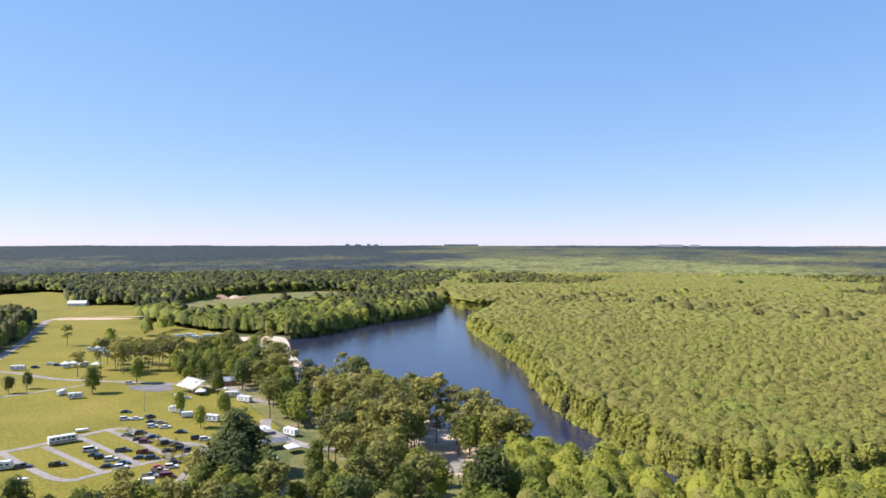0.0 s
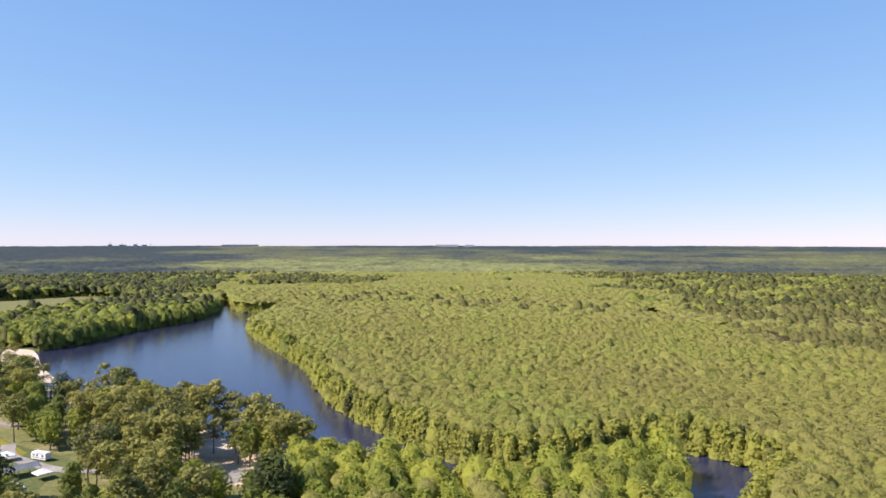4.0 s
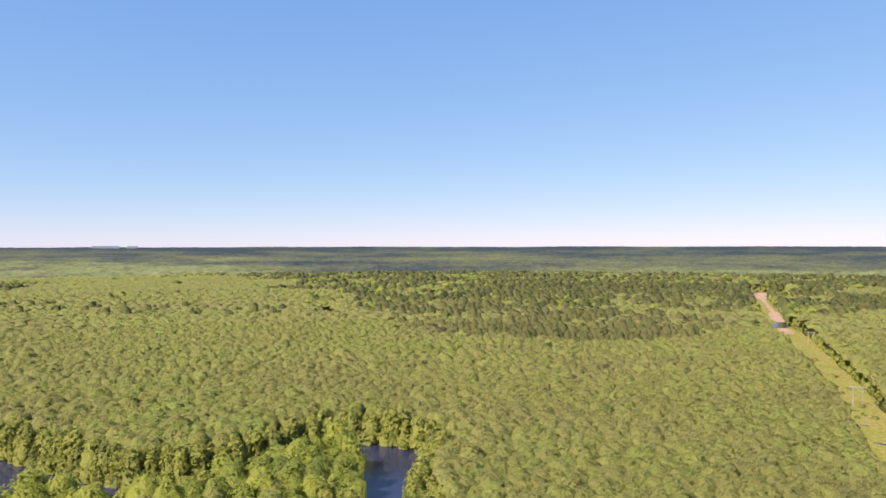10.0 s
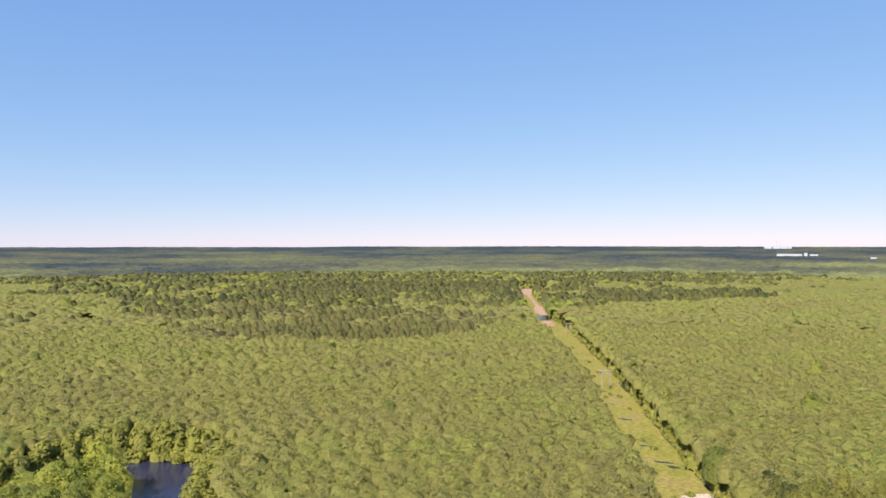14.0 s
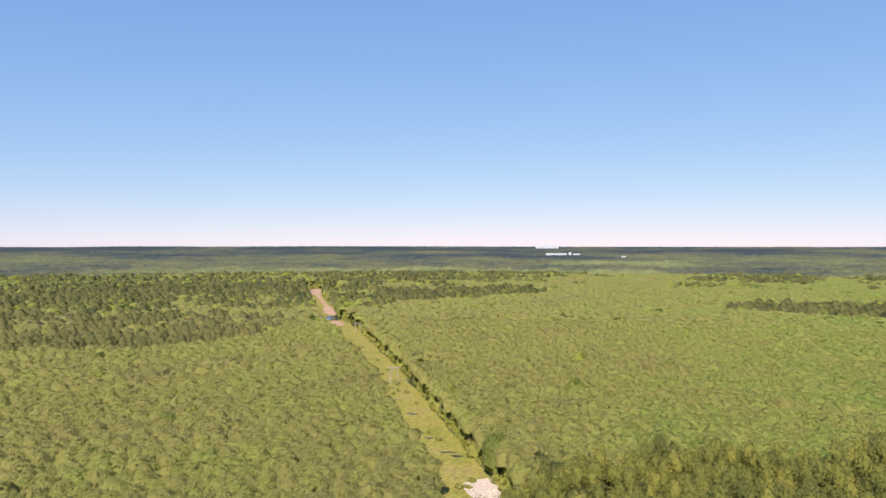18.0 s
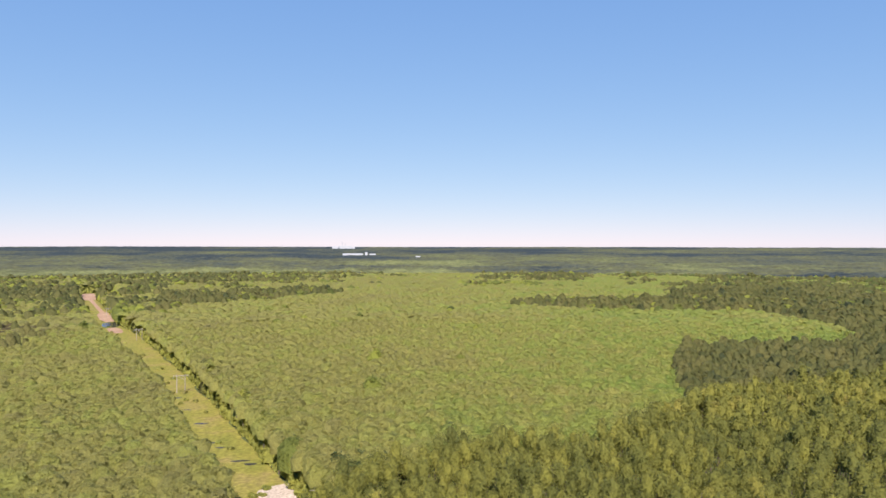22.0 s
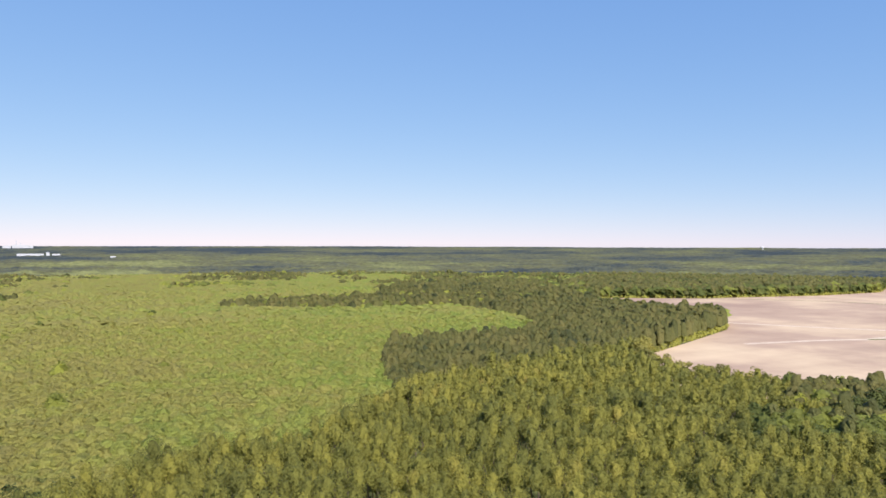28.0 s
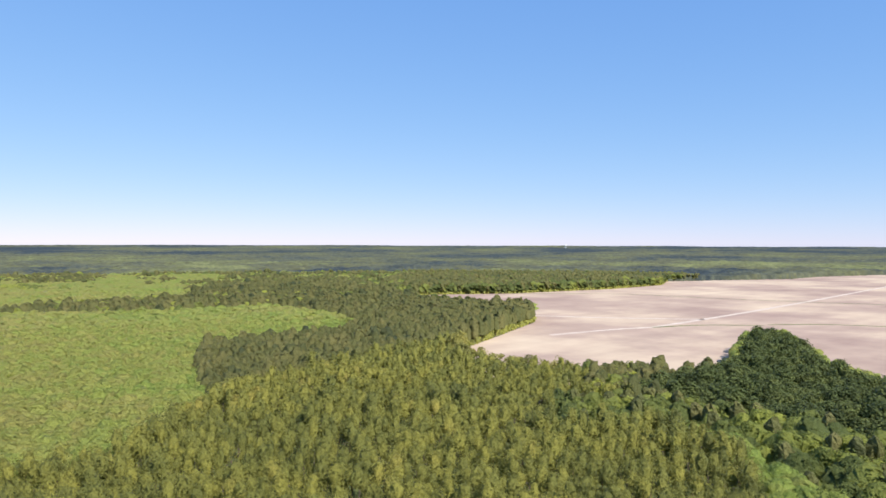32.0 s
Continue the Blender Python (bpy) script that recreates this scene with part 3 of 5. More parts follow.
def shore_points(line, step, out, seed):
    """Points along a bank, a little way off it, where the leaning edge trees stand."""
    rnd, pts = random.Random(seed), []
    for (ax, ay), (bx, by) in zip(line, line[1:]):
        d = math.hypot(bx - ax, by - ay)
        for i in range(max(1, int(d / step))):
            k = (i + rnd.random()) * step / d
            o = out + rnd.uniform(-1.0, 2.5)
            pts.append((ax + (bx - ax) * k + (by - ay) / d * -o, ay + (by - ay) * k + (bx - ax) / d * o))
    return np.array(pts)


KINDS = ("swamp", "pine", "dark", "wood", "fringe", "shrub", "tuft")
TX, TY, TR, TK = layout()
def tussocks():
    rnd, pts = random.Random(12), []
    for (ax, ay), (bx, by) in zip(CORRIDOR[1:8], CORRIDOR[2:9]):
        for _ in range(int(math.hypot(bx - ax, by - ay) / 7.0)):
            k, o = rnd.random(), rnd.random() ** 2 * 16
            pts.append((ax + (bx - ax) * k + 0.41 * o, ay + (by - ay) * k - 0.91 * o))
    return np.array(pts)


S1 = soften(RIVER, 1)
EDGE_WOOD = np.concatenate([shore_points(SOIL[:8], 5.5, 3.5, 11), shore_points(SOIL[-3:], 5.5, 3.5, 13)])
BANKS = np.concatenate([shore_points(CORRIDOR[8:12], 4.0, 3.0, 15), shore_points(CORRIDOR[12:], 3.6, 3.2, 16), shore_points(S1[2:46], 3.2, 2.5, 1), shore_points(S1[66:78], 3.2, 2.5, 2), shore_points(S1[98:], 4.0, 2.5, 3)])
SHRUBS = np.concatenate([shore_points(S1[2:54], 2.2, 0.6, 4), shore_points(S1[62:78], 2.6, 0.6, 5), shore_points(S1[98:], 3.0, 0.6, 6),
                         shore_points(CORRIDOR[12:], 2.6, 2.0, 7), shore_points(CORRIDOR[8:13], 3.0, 2.0, 8), shore_points(MEADOW, 4.0, 2.0, 14), shore_points(SOIL[-12:], 3.0, 1.0, 9), shore_points(SOIL[:8], 2.8, 1.0, 12), 
                         shore_points(FIELD_N, 5.0, 1.5, 10)])
TUFTS = tussocks()
TX, TY = (np.concatenate([c] + [p[:, i] for p in (EDGE_WOOD, BANKS, SHRUBS, TUFTS)]) for i, c in enumerate((TX, TY)))
WATERLINE = shore_points(S1, 3.0, 0.0, 21)
TR, TK = np.hypot(TX, TY), np.concatenate([TK, np.full(len(EDGE_WOOD), 3), np.full(len(BANKS), 4), np.full(len(SHRUBS), 5), np.full(len(TUFTS), 6)])

LEANING = np.flatnonzero((TK == 0) & (TR < 620))            # trees at the water are leafy down to the ground
LEANING = LEANING[[np.min(np.hypot(WATERLINE[:, 0] - TX[i], WATERLINE[:, 1] - TY[i])) < 8.5 for i in LEANING]]
TK[LEANING] = 4


# the trees that stand nearest below are single things; the rest are joined
TX_ALL, TY_ALL = TX, TY
NEAR_IDX = np.concatenate([np.flatnonzero(TK == k)[np.argsort(TR[TK == k])[:n]] for k, n in ((0, 220), (1, 330), (2, 40), (3, 190))])
NEAR_KIND = TK[NEAR_IDX]
JOIN = np.ones(len(TX), bool)
JOIN[NEAR_IDX] = False


def masses(rng, kind, thing, idx, tone, turn, size, variant, limit):
    """Far crowns, and under the near cypress sprays the inner foliage, as smooth uneven masses."""
    if kind not in RINGS:
        return
    allv, alln, allf, tint, base = [], [], [], [], 0
    for far in (0, 1, 2):
        zone = (TR[idx] < limit, (TR[idx] >= limit) & (TR[idx] <= 1050), (TR[idx] >= limit) & (TR[idx] > 1050))[far]
        for v in range(5):
            q, f = crown_mass(rng, kind, (6 if kind == "swamp" else 7, 6 if kind == "swamp" else 5, 5 if kind == "swamp" else 4)[far], (None, slice(0, 2) if kind == "swamp" else None, slice(1, 2) if kind == "swamp" else slice(1, 3))[far])
            w = np.flatnonzero(zone & (variant == v))
            if not len(w):
                continue
            k = size[w]
            c, s = (np.cos(turn[w]) * k)[:, None], (np.sin(turn[w]) * k)[:, None]
            x = q[None, :, 0] * c - q[None, :, 1] * s + TX[idx[w], None]
            y = q[None, :, 0] * s + q[None, :, 1] * c + TY[idx[w], None]
            wide = 1.65 if kind == "swamp" else 1.5 if far == 2 else 1.2
            if far:                                     # far crowns close up into one uneven roof
                x, y = TX[idx[w], None] + (x - TX[idx[w], None]) * wide, TY[idx[w], None] + (y - TY[idx[w], None]) * wide
            if not far:                                 # inner mass, a little way under the sprays
                side, tall = INNER[kind]
                x, y = TX[idx[w], None] + (x - TX[idx[w], None]) * side, TY[idx[w], None] + (y - TY[idx[w], None]) * side
                k = k * tall
            z = q[None, :, 2] * k[:, None] + rise(TR[idx[w]])[:, None] + rng.normal(0, 0.5, (len(w), 1)) * (far > 0)
            allv.append(np.stack([x, y, z], -1).reshape(-1, 3))
            g, cs, sn = mass_normals(q, f), np.cos(turn[w])[:, None], np.sin(turn[w])[:, None]
            alln.append(np.stack([g[None, :, 0] * cs - g[None, :, 1] * sn, g[None, :, 0] * sn + g[None, :, 1] * cs, np.broadcast_to(g[None, :, 2], (len(w), len(q)))], -1).reshape(-1, 3))
            allf.append((np.arange(len(w))[:, None, None] * len(q) + f[None]).reshape(-1, 3) + base)
            tint.append(np.repeat(tone[w], len(f)))
            base += len(w) * len(q)
    faces = np.concatenate(allf)
    me = quads_mesh("inner_canopy", np.concatenate(allv), faces, LEAF[kind], True, soft=np.concatenate(alln), tint=np.concatenate(tint), leaf=np.full(len(faces), 0.5))
    ob = new("distant_canopy", me)
    ob.parent = thing


def joined(kind, k, sel, label):
    """One joined wood of thousands of trees: a canopy and its stems."""
    rng = np.random.default_rng(40 + k)
    idx = np.flatnonzero(sel)
    want = np.clip({"swamp": 105, "pine": 390, "dark": 250, "wood": 430, "fringe": 330, "shrub": 200, "tuft": 70}[kind] * (220 / TR[idx]) ** 2, 6 if kind == "swamp" else np.where(TR[idx] > 1000, 8, 14), 520)
    levels = [6, 10, 16, 28, 46, 76, 125, 200, 300, 400, 520]
    lv = np.abs(np.log(want[:, None] / np.array(levels)[None])).argmin(1)
    variant = rng.integers(0, 5, len(idx))
    tone = rng.uniform(0, 1, len(idx))
    if kind == "swamp":                                 # fresher green towards the south-east
        tone = 0.85 * tone + 0.75 * np.clip((np.degrees(np.arctan2(TX[idx], TY[idx])) - 88) / 25, 0, 1)
        x, y = TX[idx], TY[idx]
        tone = np.where(inside(x + 20 * np.sin(y * 0.05), y + 15 * np.sin(x * 0.06), BROWN) & (rng.uniform(0, 1, len(idx)) < 0.5), tone - 0.8, tone)
    if kind == "dark":                                  # woods west of the river toned deeper green, side-lit shade included in the tone
        tone = tone - 0.45 * ((TX[idx] < 30) & (TR[idx] > 600)) + 0.5 * inside(TX[idx], TY[idx], BROWN)
    if kind == "wood":                                  # lens vignetting put into a darker tone by the field, fresh leaves on the near bank
        tone = tone - 0.05 * (TX[idx] < 30) - 0.35 * inside(TX[idx], TY[idx], HARD) - 0.5 * ((TX[idx] > 500) & (TY[idx] < -500)) + 0.5 * inside(TX[idx], TY[idx], BANK)
    limit = {"swamp": 620, "wood": 700, "dark": 650}.get(kind, 9999)
    turn, size = rng.uniform(0, 2 * math.pi, len(idx)), rng.normal(1.0, 0.06 if kind == "swamp" else 0.11 if kind == "pine" else 0.13, len(idx)).clip(0.65, 1.35)
    allv, alln, tint, leaf = [], [], [], []
    for a, n in enumerate(levels):
        for v in range(5):
            q, soft = crown(kind, rng, n)
            if kind in RINGS:                           # loose sprays over the closed inner mass
                mid = q.mean(1, keepdims=True)
                q = mid + (q - mid) * SPRAY[kind] * (1 if n > 40 else 0.8)
            lf = rng.uniform(0, 1, n)
            w = np.flatnonzero((lv == a) & (variant == v) & (TR[idx] < limit))
            if not len(w):
                continue
            c, s = np.cos(turn[w]) * size[w], np.sin(turn[w]) * size[w]
            qx = q[None, ..., 0] * c[:, None, None] - q[None, ..., 1] * s[:, None, None] + TX[idx[w], None, None]
            qy = q[None, ..., 0] * s[:, None, None] + q[None, ..., 1] * c[:, None, None] + TY[idx[w], None, None]
            qz = q[None, ..., 2] * size[w, None, None] + rise(TR[idx[w]])[:, None, None]
            allv.append(np.stack([qx, qy, qz], -1).reshape(-1, 3))
            c, s = np.cos(turn[w])[:, None], np.sin(turn[w])[:, None]
            alln.append(np.stack([soft[None, :, 0] * c - soft[None, :, 1] * s, soft[None, :, 0] * s + soft[None, :, 1] * c, np.broadcast_to(soft[None, :, 2], (len(w), n))], -1).reshape(-1, 3))
            tint.append(np.repeat(tone[w], n))
            leaf.append(np.tile(lf, len(w)))
    v = np.concatenate(allv)
    thing = tagged(new(kind_name[kind]), label, "forest", kind="stuff")
    me = quads_mesh("canopy", v, np.arange(len(v)).reshape(-1, 3), LEAF[kind], soft=np.repeat(np.concatenate(alln), 3, 0), tint=np.concatenate(tint), leaf=np.concatenate(leaf))
    ob = new("canopy", me)
    ob.parent = thing
    masses(rng, kind, thing, idx, tone, turn, size, variant, limit)
    near = idx[(TR[idx] < (330 if kind == "swamp" else 620)) & (kind not in ("shrub", "tuft"))]
    if len(near):
        a = np.arange(4) * math.pi / 2
        h = 11.0 if kind in ("pine", "dark") else 8.0
        ring = np.stack([np.cos(a), np.sin(a)], 1)
        lo, hi = ring[None] * 0.24, ring[None] * 0.10 + rng.normal(0, 0.4, (len(near), 1, 2))
        base = np.stack([TX[near], TY[near]], 1)[:, None]
        vb = np.concatenate([np.concatenate([base + lo, np.zeros((len(near), 4, 1))], -1), np.concatenate([base + hi, np.full((len(near), 4, 1), h)], -1)], 1)
        f = np.array([[0, 1, 5, 4], [1, 2, 6, 5], [2, 3, 7, 6], [3, 0, 4, 7]])
        fb = (np.arange(len(near))[:, None, None] * 8 + f[None]).reshape(-1, 4)
        st = new("stems", quads_mesh("stems", vb.reshape(-1, 3), fb, M_BARK))
        st.parent = thing
    return thing


LEAF["tuft"] = LEAF["swamp"]
LEAF["shrub"] = leaves("thicket_foliage", [(a, tuple(0.5 * u + 0.5 * v for u, v in zip(c, d))) for (a, c), (_, d) in zip(SWAMP, WOOD)])
LEAF["fringe"] = LEAF["shrub"]
kind_name = {"tuft": "low_bushes", "shrub": "shrub_thicket", "fringe": "bank_thicket", "swamp": "swamp_forest", "pine": "pine_forest", "dark": "pine_plantation", "wood": "hardwood_forest"}
wood_label = {"tuft": "low yellow-green bushes scattered in the power line clearing", "shrub": "low green shrub thicket along banks and clearings", "fringe": "grey-green cypress thicket leaning over the river bank", "swamp": "dense yellow-green swamp forest of cypress on flat wet land", "pine": "olive-green tall pine forest with fluffy crowns",
              "dark": "dark olive even-aged pine plantation beside the swamp", "wood": "deep green mixed hardwood forest around the fields"}
for k, kind in enumerate(KINDS):
    joined(kind, k, (TK == k) & JOIN, wood_label[kind])


def far_canopy(x, y, r):
    rng = np.random.default_rng(5)
    bare = inside(x.ravel(), y.ravel(), SOIL).reshape(x.shape)
    clumps = np.array([noise.noise((a * 0.016, b * 0.016, 4.0)) + 0.6 * noise.noise((a * 0.05, b * 0.05, 9.0)) for a, b in zip(x.ravel(), y.ravel())]).reshape(x.shape)
    return np.where(bare, rise(r) - 2, rise(r) + 10 + 7 * clumps * np.clip((4300 - r) / 2300, 0.12, 1) + rng.uniform(0, 2.0, r.shape) + 2 * np.sin(r * 0.021 + np.sin(x * 0.004) * 3) + np.where(r < 1580, -5, 0))


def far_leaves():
    m, nt, p = nodes_of("hazed_woods_foliage")
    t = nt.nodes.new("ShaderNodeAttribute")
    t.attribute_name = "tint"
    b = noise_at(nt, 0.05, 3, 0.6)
    # the far end goes darker and bluer: aerial haze put into the foliage colour
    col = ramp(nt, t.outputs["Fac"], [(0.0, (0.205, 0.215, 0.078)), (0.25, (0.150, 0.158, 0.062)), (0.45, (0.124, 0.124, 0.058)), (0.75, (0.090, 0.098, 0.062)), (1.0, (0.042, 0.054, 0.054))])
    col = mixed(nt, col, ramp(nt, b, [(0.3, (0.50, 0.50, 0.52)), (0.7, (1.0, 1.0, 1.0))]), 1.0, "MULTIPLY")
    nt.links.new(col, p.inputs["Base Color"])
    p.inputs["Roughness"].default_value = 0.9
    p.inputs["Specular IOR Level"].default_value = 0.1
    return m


def far_woods():
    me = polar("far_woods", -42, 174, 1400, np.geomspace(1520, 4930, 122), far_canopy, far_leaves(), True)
    c = np.zeros(len(me.polygons) * 3)
    me.polygons.foreach_get("center", c)
    x, y = c.reshape(-1, 3)[:, 0], c.reshape(-1, 3)[:, 1]
    r, az = np.hypot(x, y), np.degrees(np.arctan2(x, y))
    n1 = np.array([noise.noise((a * 0.004, b * 0.004, 3.1)) for a, b in zip(x, y)])
    n2 = np.array([noise.noise((a * 0.009, b * 0.009, 8.7)) for a, b in zip(x, y)])
    n3 = np.array([noise.noise((a * 0.0022, b * 0.0022, 5.5)) for a, b in zip(x, y)])
    # dark woods against open swamp, plus a painted haze that grows with distance
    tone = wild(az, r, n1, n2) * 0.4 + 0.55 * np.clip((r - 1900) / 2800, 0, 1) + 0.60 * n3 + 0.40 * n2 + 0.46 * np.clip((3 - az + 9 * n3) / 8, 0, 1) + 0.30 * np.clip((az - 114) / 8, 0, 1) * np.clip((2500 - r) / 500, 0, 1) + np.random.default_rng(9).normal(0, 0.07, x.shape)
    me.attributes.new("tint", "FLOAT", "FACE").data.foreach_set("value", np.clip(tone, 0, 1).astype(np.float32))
    return tagged(new("far_woods", me), "far woods to the flat horizon, with haze tinted into their colour", "forest", kind="stuff")


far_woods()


# ---- building blocks for things ----
def part(name, bm, mat, parent, label=""):
    me = bpy.data.meshes.new(name)
    bmesh.ops.recalc_face_normals(bm, faces=bm.faces)
    bm.to_mesh(me)
    bm.free()
    me.materials.append(mat)
    ob = new(name, me)
    ob.parent = parent
    return tagged(ob, label) if label else ob


def box(bm, x, y, z, sx, sy, sz, bevel=0.0):
    """A block with its centre at x, y and its foot at z."""
    got = bmesh.ops.create_cube(bm, size=1, matrix=Matrix.Translation((x, y, z + sz / 2)) @ Matrix.Diagonal((sx, sy, sz, 1)))
    if bevel:
        edges = {e for v in got["verts"] for e in v.link_edges}
        bmesh.ops.bevel(bm, geom=list(edges), offset=bevel, segments=2, affect="EDGES")
    return bm


def boxed(*a, **k):
    return box(bmesh.new(), *a, **k)


def rod(bm, a, b, ra, rb, sides=8):
    a, b = Vector(a), Vector(b)
    q = (b - a).to_track_quat("Z", "Y").to_matrix()
    rings = []
    for p, r in ((a, ra), (b, rb)):
        rings.append([bm.verts.new(p + q @ Vector((r * math.cos(i * math.tau / sides), r * math.sin(i * math.tau / sides), 0))) for i in range(sides)])
    for i in range(sides):
        bm.faces.new((rings[0][i], rings[0][(i + 1) % sides], rings[1][(i + 1) % sides], rings[1][i]))
    bm.faces.new(rings[0][::-1])
    bm.faces.new(rings[1])
    return bm


def slab(profile, half, taper=1.0, lift=None):
    """A side profile (x, z) drawn out across the width; points above lift are drawn in by taper."""
    bm = bmesh.new()
    rows = []
    for s in (-1, 1):
        rows.append([bm.verts.new((x, s * half * (taper if lift is not None and z > lift else 1), z)) for x, z in profile])
    n = len(profile)
    for i in range(n):
        bm.faces.new((rows[0][i], rows[0][(i + 1) % n], rows[1][(i + 1) % n], rows[1][i]))
    bm.faces.new(rows[0])
    bm.faces.new(rows[1][::-1])
    return bm


def quad(bm, pts):
    bm.faces.new([bm.verts.new(p) for p in pts])
    return bm


def paint(name, color, rough=0.3, metal=0.0):
    m = plain(name, color, rough, metal, 0.08, 1.5)
    m.node_tree.nodes["Principled BSDF"].inputs["Coat Weight"].default_value = 0.5
    return m


M_TYRE = plain("rubber", (0.02, 0.02, 0.02), 0.85)
M_RIM = plain("alloy", (0.5, 0.5, 0.52), 0.35, 0.9)
M_GLASS = plain("tinted_glass", (0.02, 0.025, 0.03), 0.08)
M_LAMP = plain("clear_lamp", (0.75, 0.75, 0.72), 0.15)
M_RED = plain("red_lamp", (0.35, 0.02, 0.02), 0.2)
M_TRIM = plain("black_trim", (0.03, 0.03, 0.03), 0.6)
M_WHITE = plain("white_panel", (0.70, 0.70, 0.68), 0.4)
M_ROOFW = plain("white_roof", (0.66, 0.66, 0.64), 0.55, 0, 0.2, 0.4)
M_STEEL = plain("galvanised_roof", (0.38, 0.39, 0.40), 0.45, 0.5, 0.25, 0.5)
M_STRIPE = plain("tan_stripe", (0.28, 0.22, 0.17), 0.5)
M_POLE = surface("weathered_timber", [(0.3, (0.26, 0.22, 0.18)), (0.7, (0.42, 0.37, 0.31))], 1.5, 9.0, 0.9, 0.3, 0.02, stretch=(1, 1, 0.2))
M_BRICK = plain("brown_siding", (0.25, 0.14, 0.09), 0.8, 0, 0.2, 0.8)
COAT = {"white": paint("white_car_paint", (0.72, 0.72, 0.72)), "black": paint("black_car_paint", (0.012, 0.012, 0.014)), "dark grey": paint("dark_grey_car_paint", (0.05, 0.052, 0.056)),
        "silver": paint("silver_car_paint", (0.42, 0.43, 0.44), 0.3, 0.6), "dark red": paint("dark_red_car_paint", (0.16, 0.012, 0.014)), "brown": paint("brown_car_paint", (0.10, 0.05, 0.035)),
        "tan": paint("tan_car_paint", (0.38, 0.31, 0.22)), "blue": paint("blue_car_paint", (0.03, 0.07, 0.16)), "red": paint("red_car_paint", (0.34, 0.03, 0.02))}
STOCK = {}


def stand(key, build, m):
    """The first of a kind is built; the next ones are copies of it."""
    if key in STOCK:
        return copy_thing(STOCK[key], m)
    ob = STOCK[key] = build()
    ob.matrix_basis = m
    return ob


def wheel(parent, x, y, r, w=0.24):
    ob = part("wheel", rod(bmesh.new(), (x, y - w / 2, r), (x, y + w / 2, r), r, r, 12), M_TYRE, parent)
    s = 1 if y > 0 else -1
    part("rim", rod(bmesh.new(), (x, y + s * (w / 2 - 0.02), r), (x, y + s * (w / 2 + 0.015), r), r * 0.62, r * 0.55, 10), M_RIM, ob)
    return ob


CAR_WORDS = {"sedan": "sedan car", "suv": "sport utility vehicle", "pickup": "pickup truck", "van": "passenger van"}


def car(style, color, place="parked on the grass"):
    ob = tagged(new({"sedan": "car", "suv": "sport_utility_vehicle", "pickup": "pickup_truck", "van": "van"}[style]),
                f"{color} {CAR_WORDS[style]} {place}", "truck" if style == "pickup" else "van" if style == "van" else "car", "vehicles parked on the campground")
    L, W, H, waist = {"sedan": (4.8, 1.82, 1.45, 0.86), "suv": (4.8, 1.92, 1.76, 1.0), "pickup": (5.7, 1.98, 1.86, 1.05), "van": (5.3, 1.98, 2.0, 1.05)}[style]
    a, h, coat = L / 2, W / 2, COAT[color]
    low = 0.26
    part("body", slab([(-a, low + 0.15), (-a + 0.1, low), (a - 0.1, low), (a, low + 0.18), (a - 0.02, waist - 0.22), (a - 0.35, waist - 0.06), (a - 1.35, waist), (-a + 0.1, waist), (-a, waist - 0.15)],
                      h, 0.96, waist - 0.1), coat, ob)
    f0, f1, r1, r0 = {"sedan": (1.15, 0.45, -1.0, -1.75), "suv": (1.1, 0.5, -2.0, -2.3), "pickup": (1.15, 0.55, -0.65, -0.85), "van": (1.75, 1.0, -2.4, -2.6)}[style]
    part("cabin", slab([(f0, waist), (f1, H), (r1, H), (r0, waist)], h * 0.95, 0.82, waist + 0.05), coat, ob)
    k = h * 0.80
    t = 0.02
    part("windshield", quad(bmesh.new(), [(f0 - 0.05, -h * 0.86, waist + 0.06), (f0 - 0.05, h * 0.86, waist + 0.06), (f1 + 0.08, k * 0.93, H - 0.08), (f1 + 0.08, -k * 0.93, H - 0.08)]), M_GLASS, ob)
    part("rear_window", quad(bmesh.new(), [(r0 - t, h * 0.84, waist + 0.08), (r0 - t, -h * 0.84, waist + 0.08), (r1 - t - 0.06, -k * 0.9, H - 0.1), (r1 - t - 0.06, k * 0.9, H - 0.1)]), M_GLASS, ob)
    for s in (-1, 1):
        part("side_window", quad(bmesh.new(), [(f0 - 0.25, s * (h * 0.95 + t), waist + 0.07), (r0 + 0.2, s * (h * 0.95 + t), waist + 0.07), (r1 + 0.05, s * (h * 0.80 + t), H - 0.1), (f1 - 0.02, s * (h * 0.80 + t), H - 0.1)]), M_GLASS, ob)
        part("headlight", boxed(a - 0.06, s * (h - 0.3), waist - 0.32, 0.14, 0.4, 0.16), M_LAMP, ob)
        part("taillight", boxed(-a + 0.02, s * (h - 0.16), waist - 0.35, 0.08, 0.2, 0.28), M_RED, ob)
        part("mirror", boxed(f0 - 0.35, s * (h + 0.06), waist + 0.02, 0.12, 0.2, 0.14), M_TRIM, ob)
        for x in (a - 0.95, -a + 0.95):
            wheel(ob, x, s * (h - 0.1), 0.34 if style == "sedan" else 0.38)
    part("bumper", boxed(a + 0.02, 0, low + 0.02, 0.14, W * 0.92, 0.2, bevel=0.04), M_TRIM, ob)
    part("bumper", boxed(-a - 0.02, 0, low + 0.02, 0.14, W * 0.92, 0.2, bevel=0.04), M_TRIM, ob)
    if style == "pickup":
        bm = bmesh.new()
        for s in (-1, 1):
            box(bm, -1.75, s * (h - 0.08), waist, 2.0, 0.12, 0.32)
        box(bm, -a + 0.1, 0, waist, 0.12, W * 0.94, 0.32)
        part("bed", bm, coat, ob)
        part("bed_liner", boxed(-1.75, 0, waist, 1.9, W * 0.8, 0.02), M_TRIM, ob)
    return ob


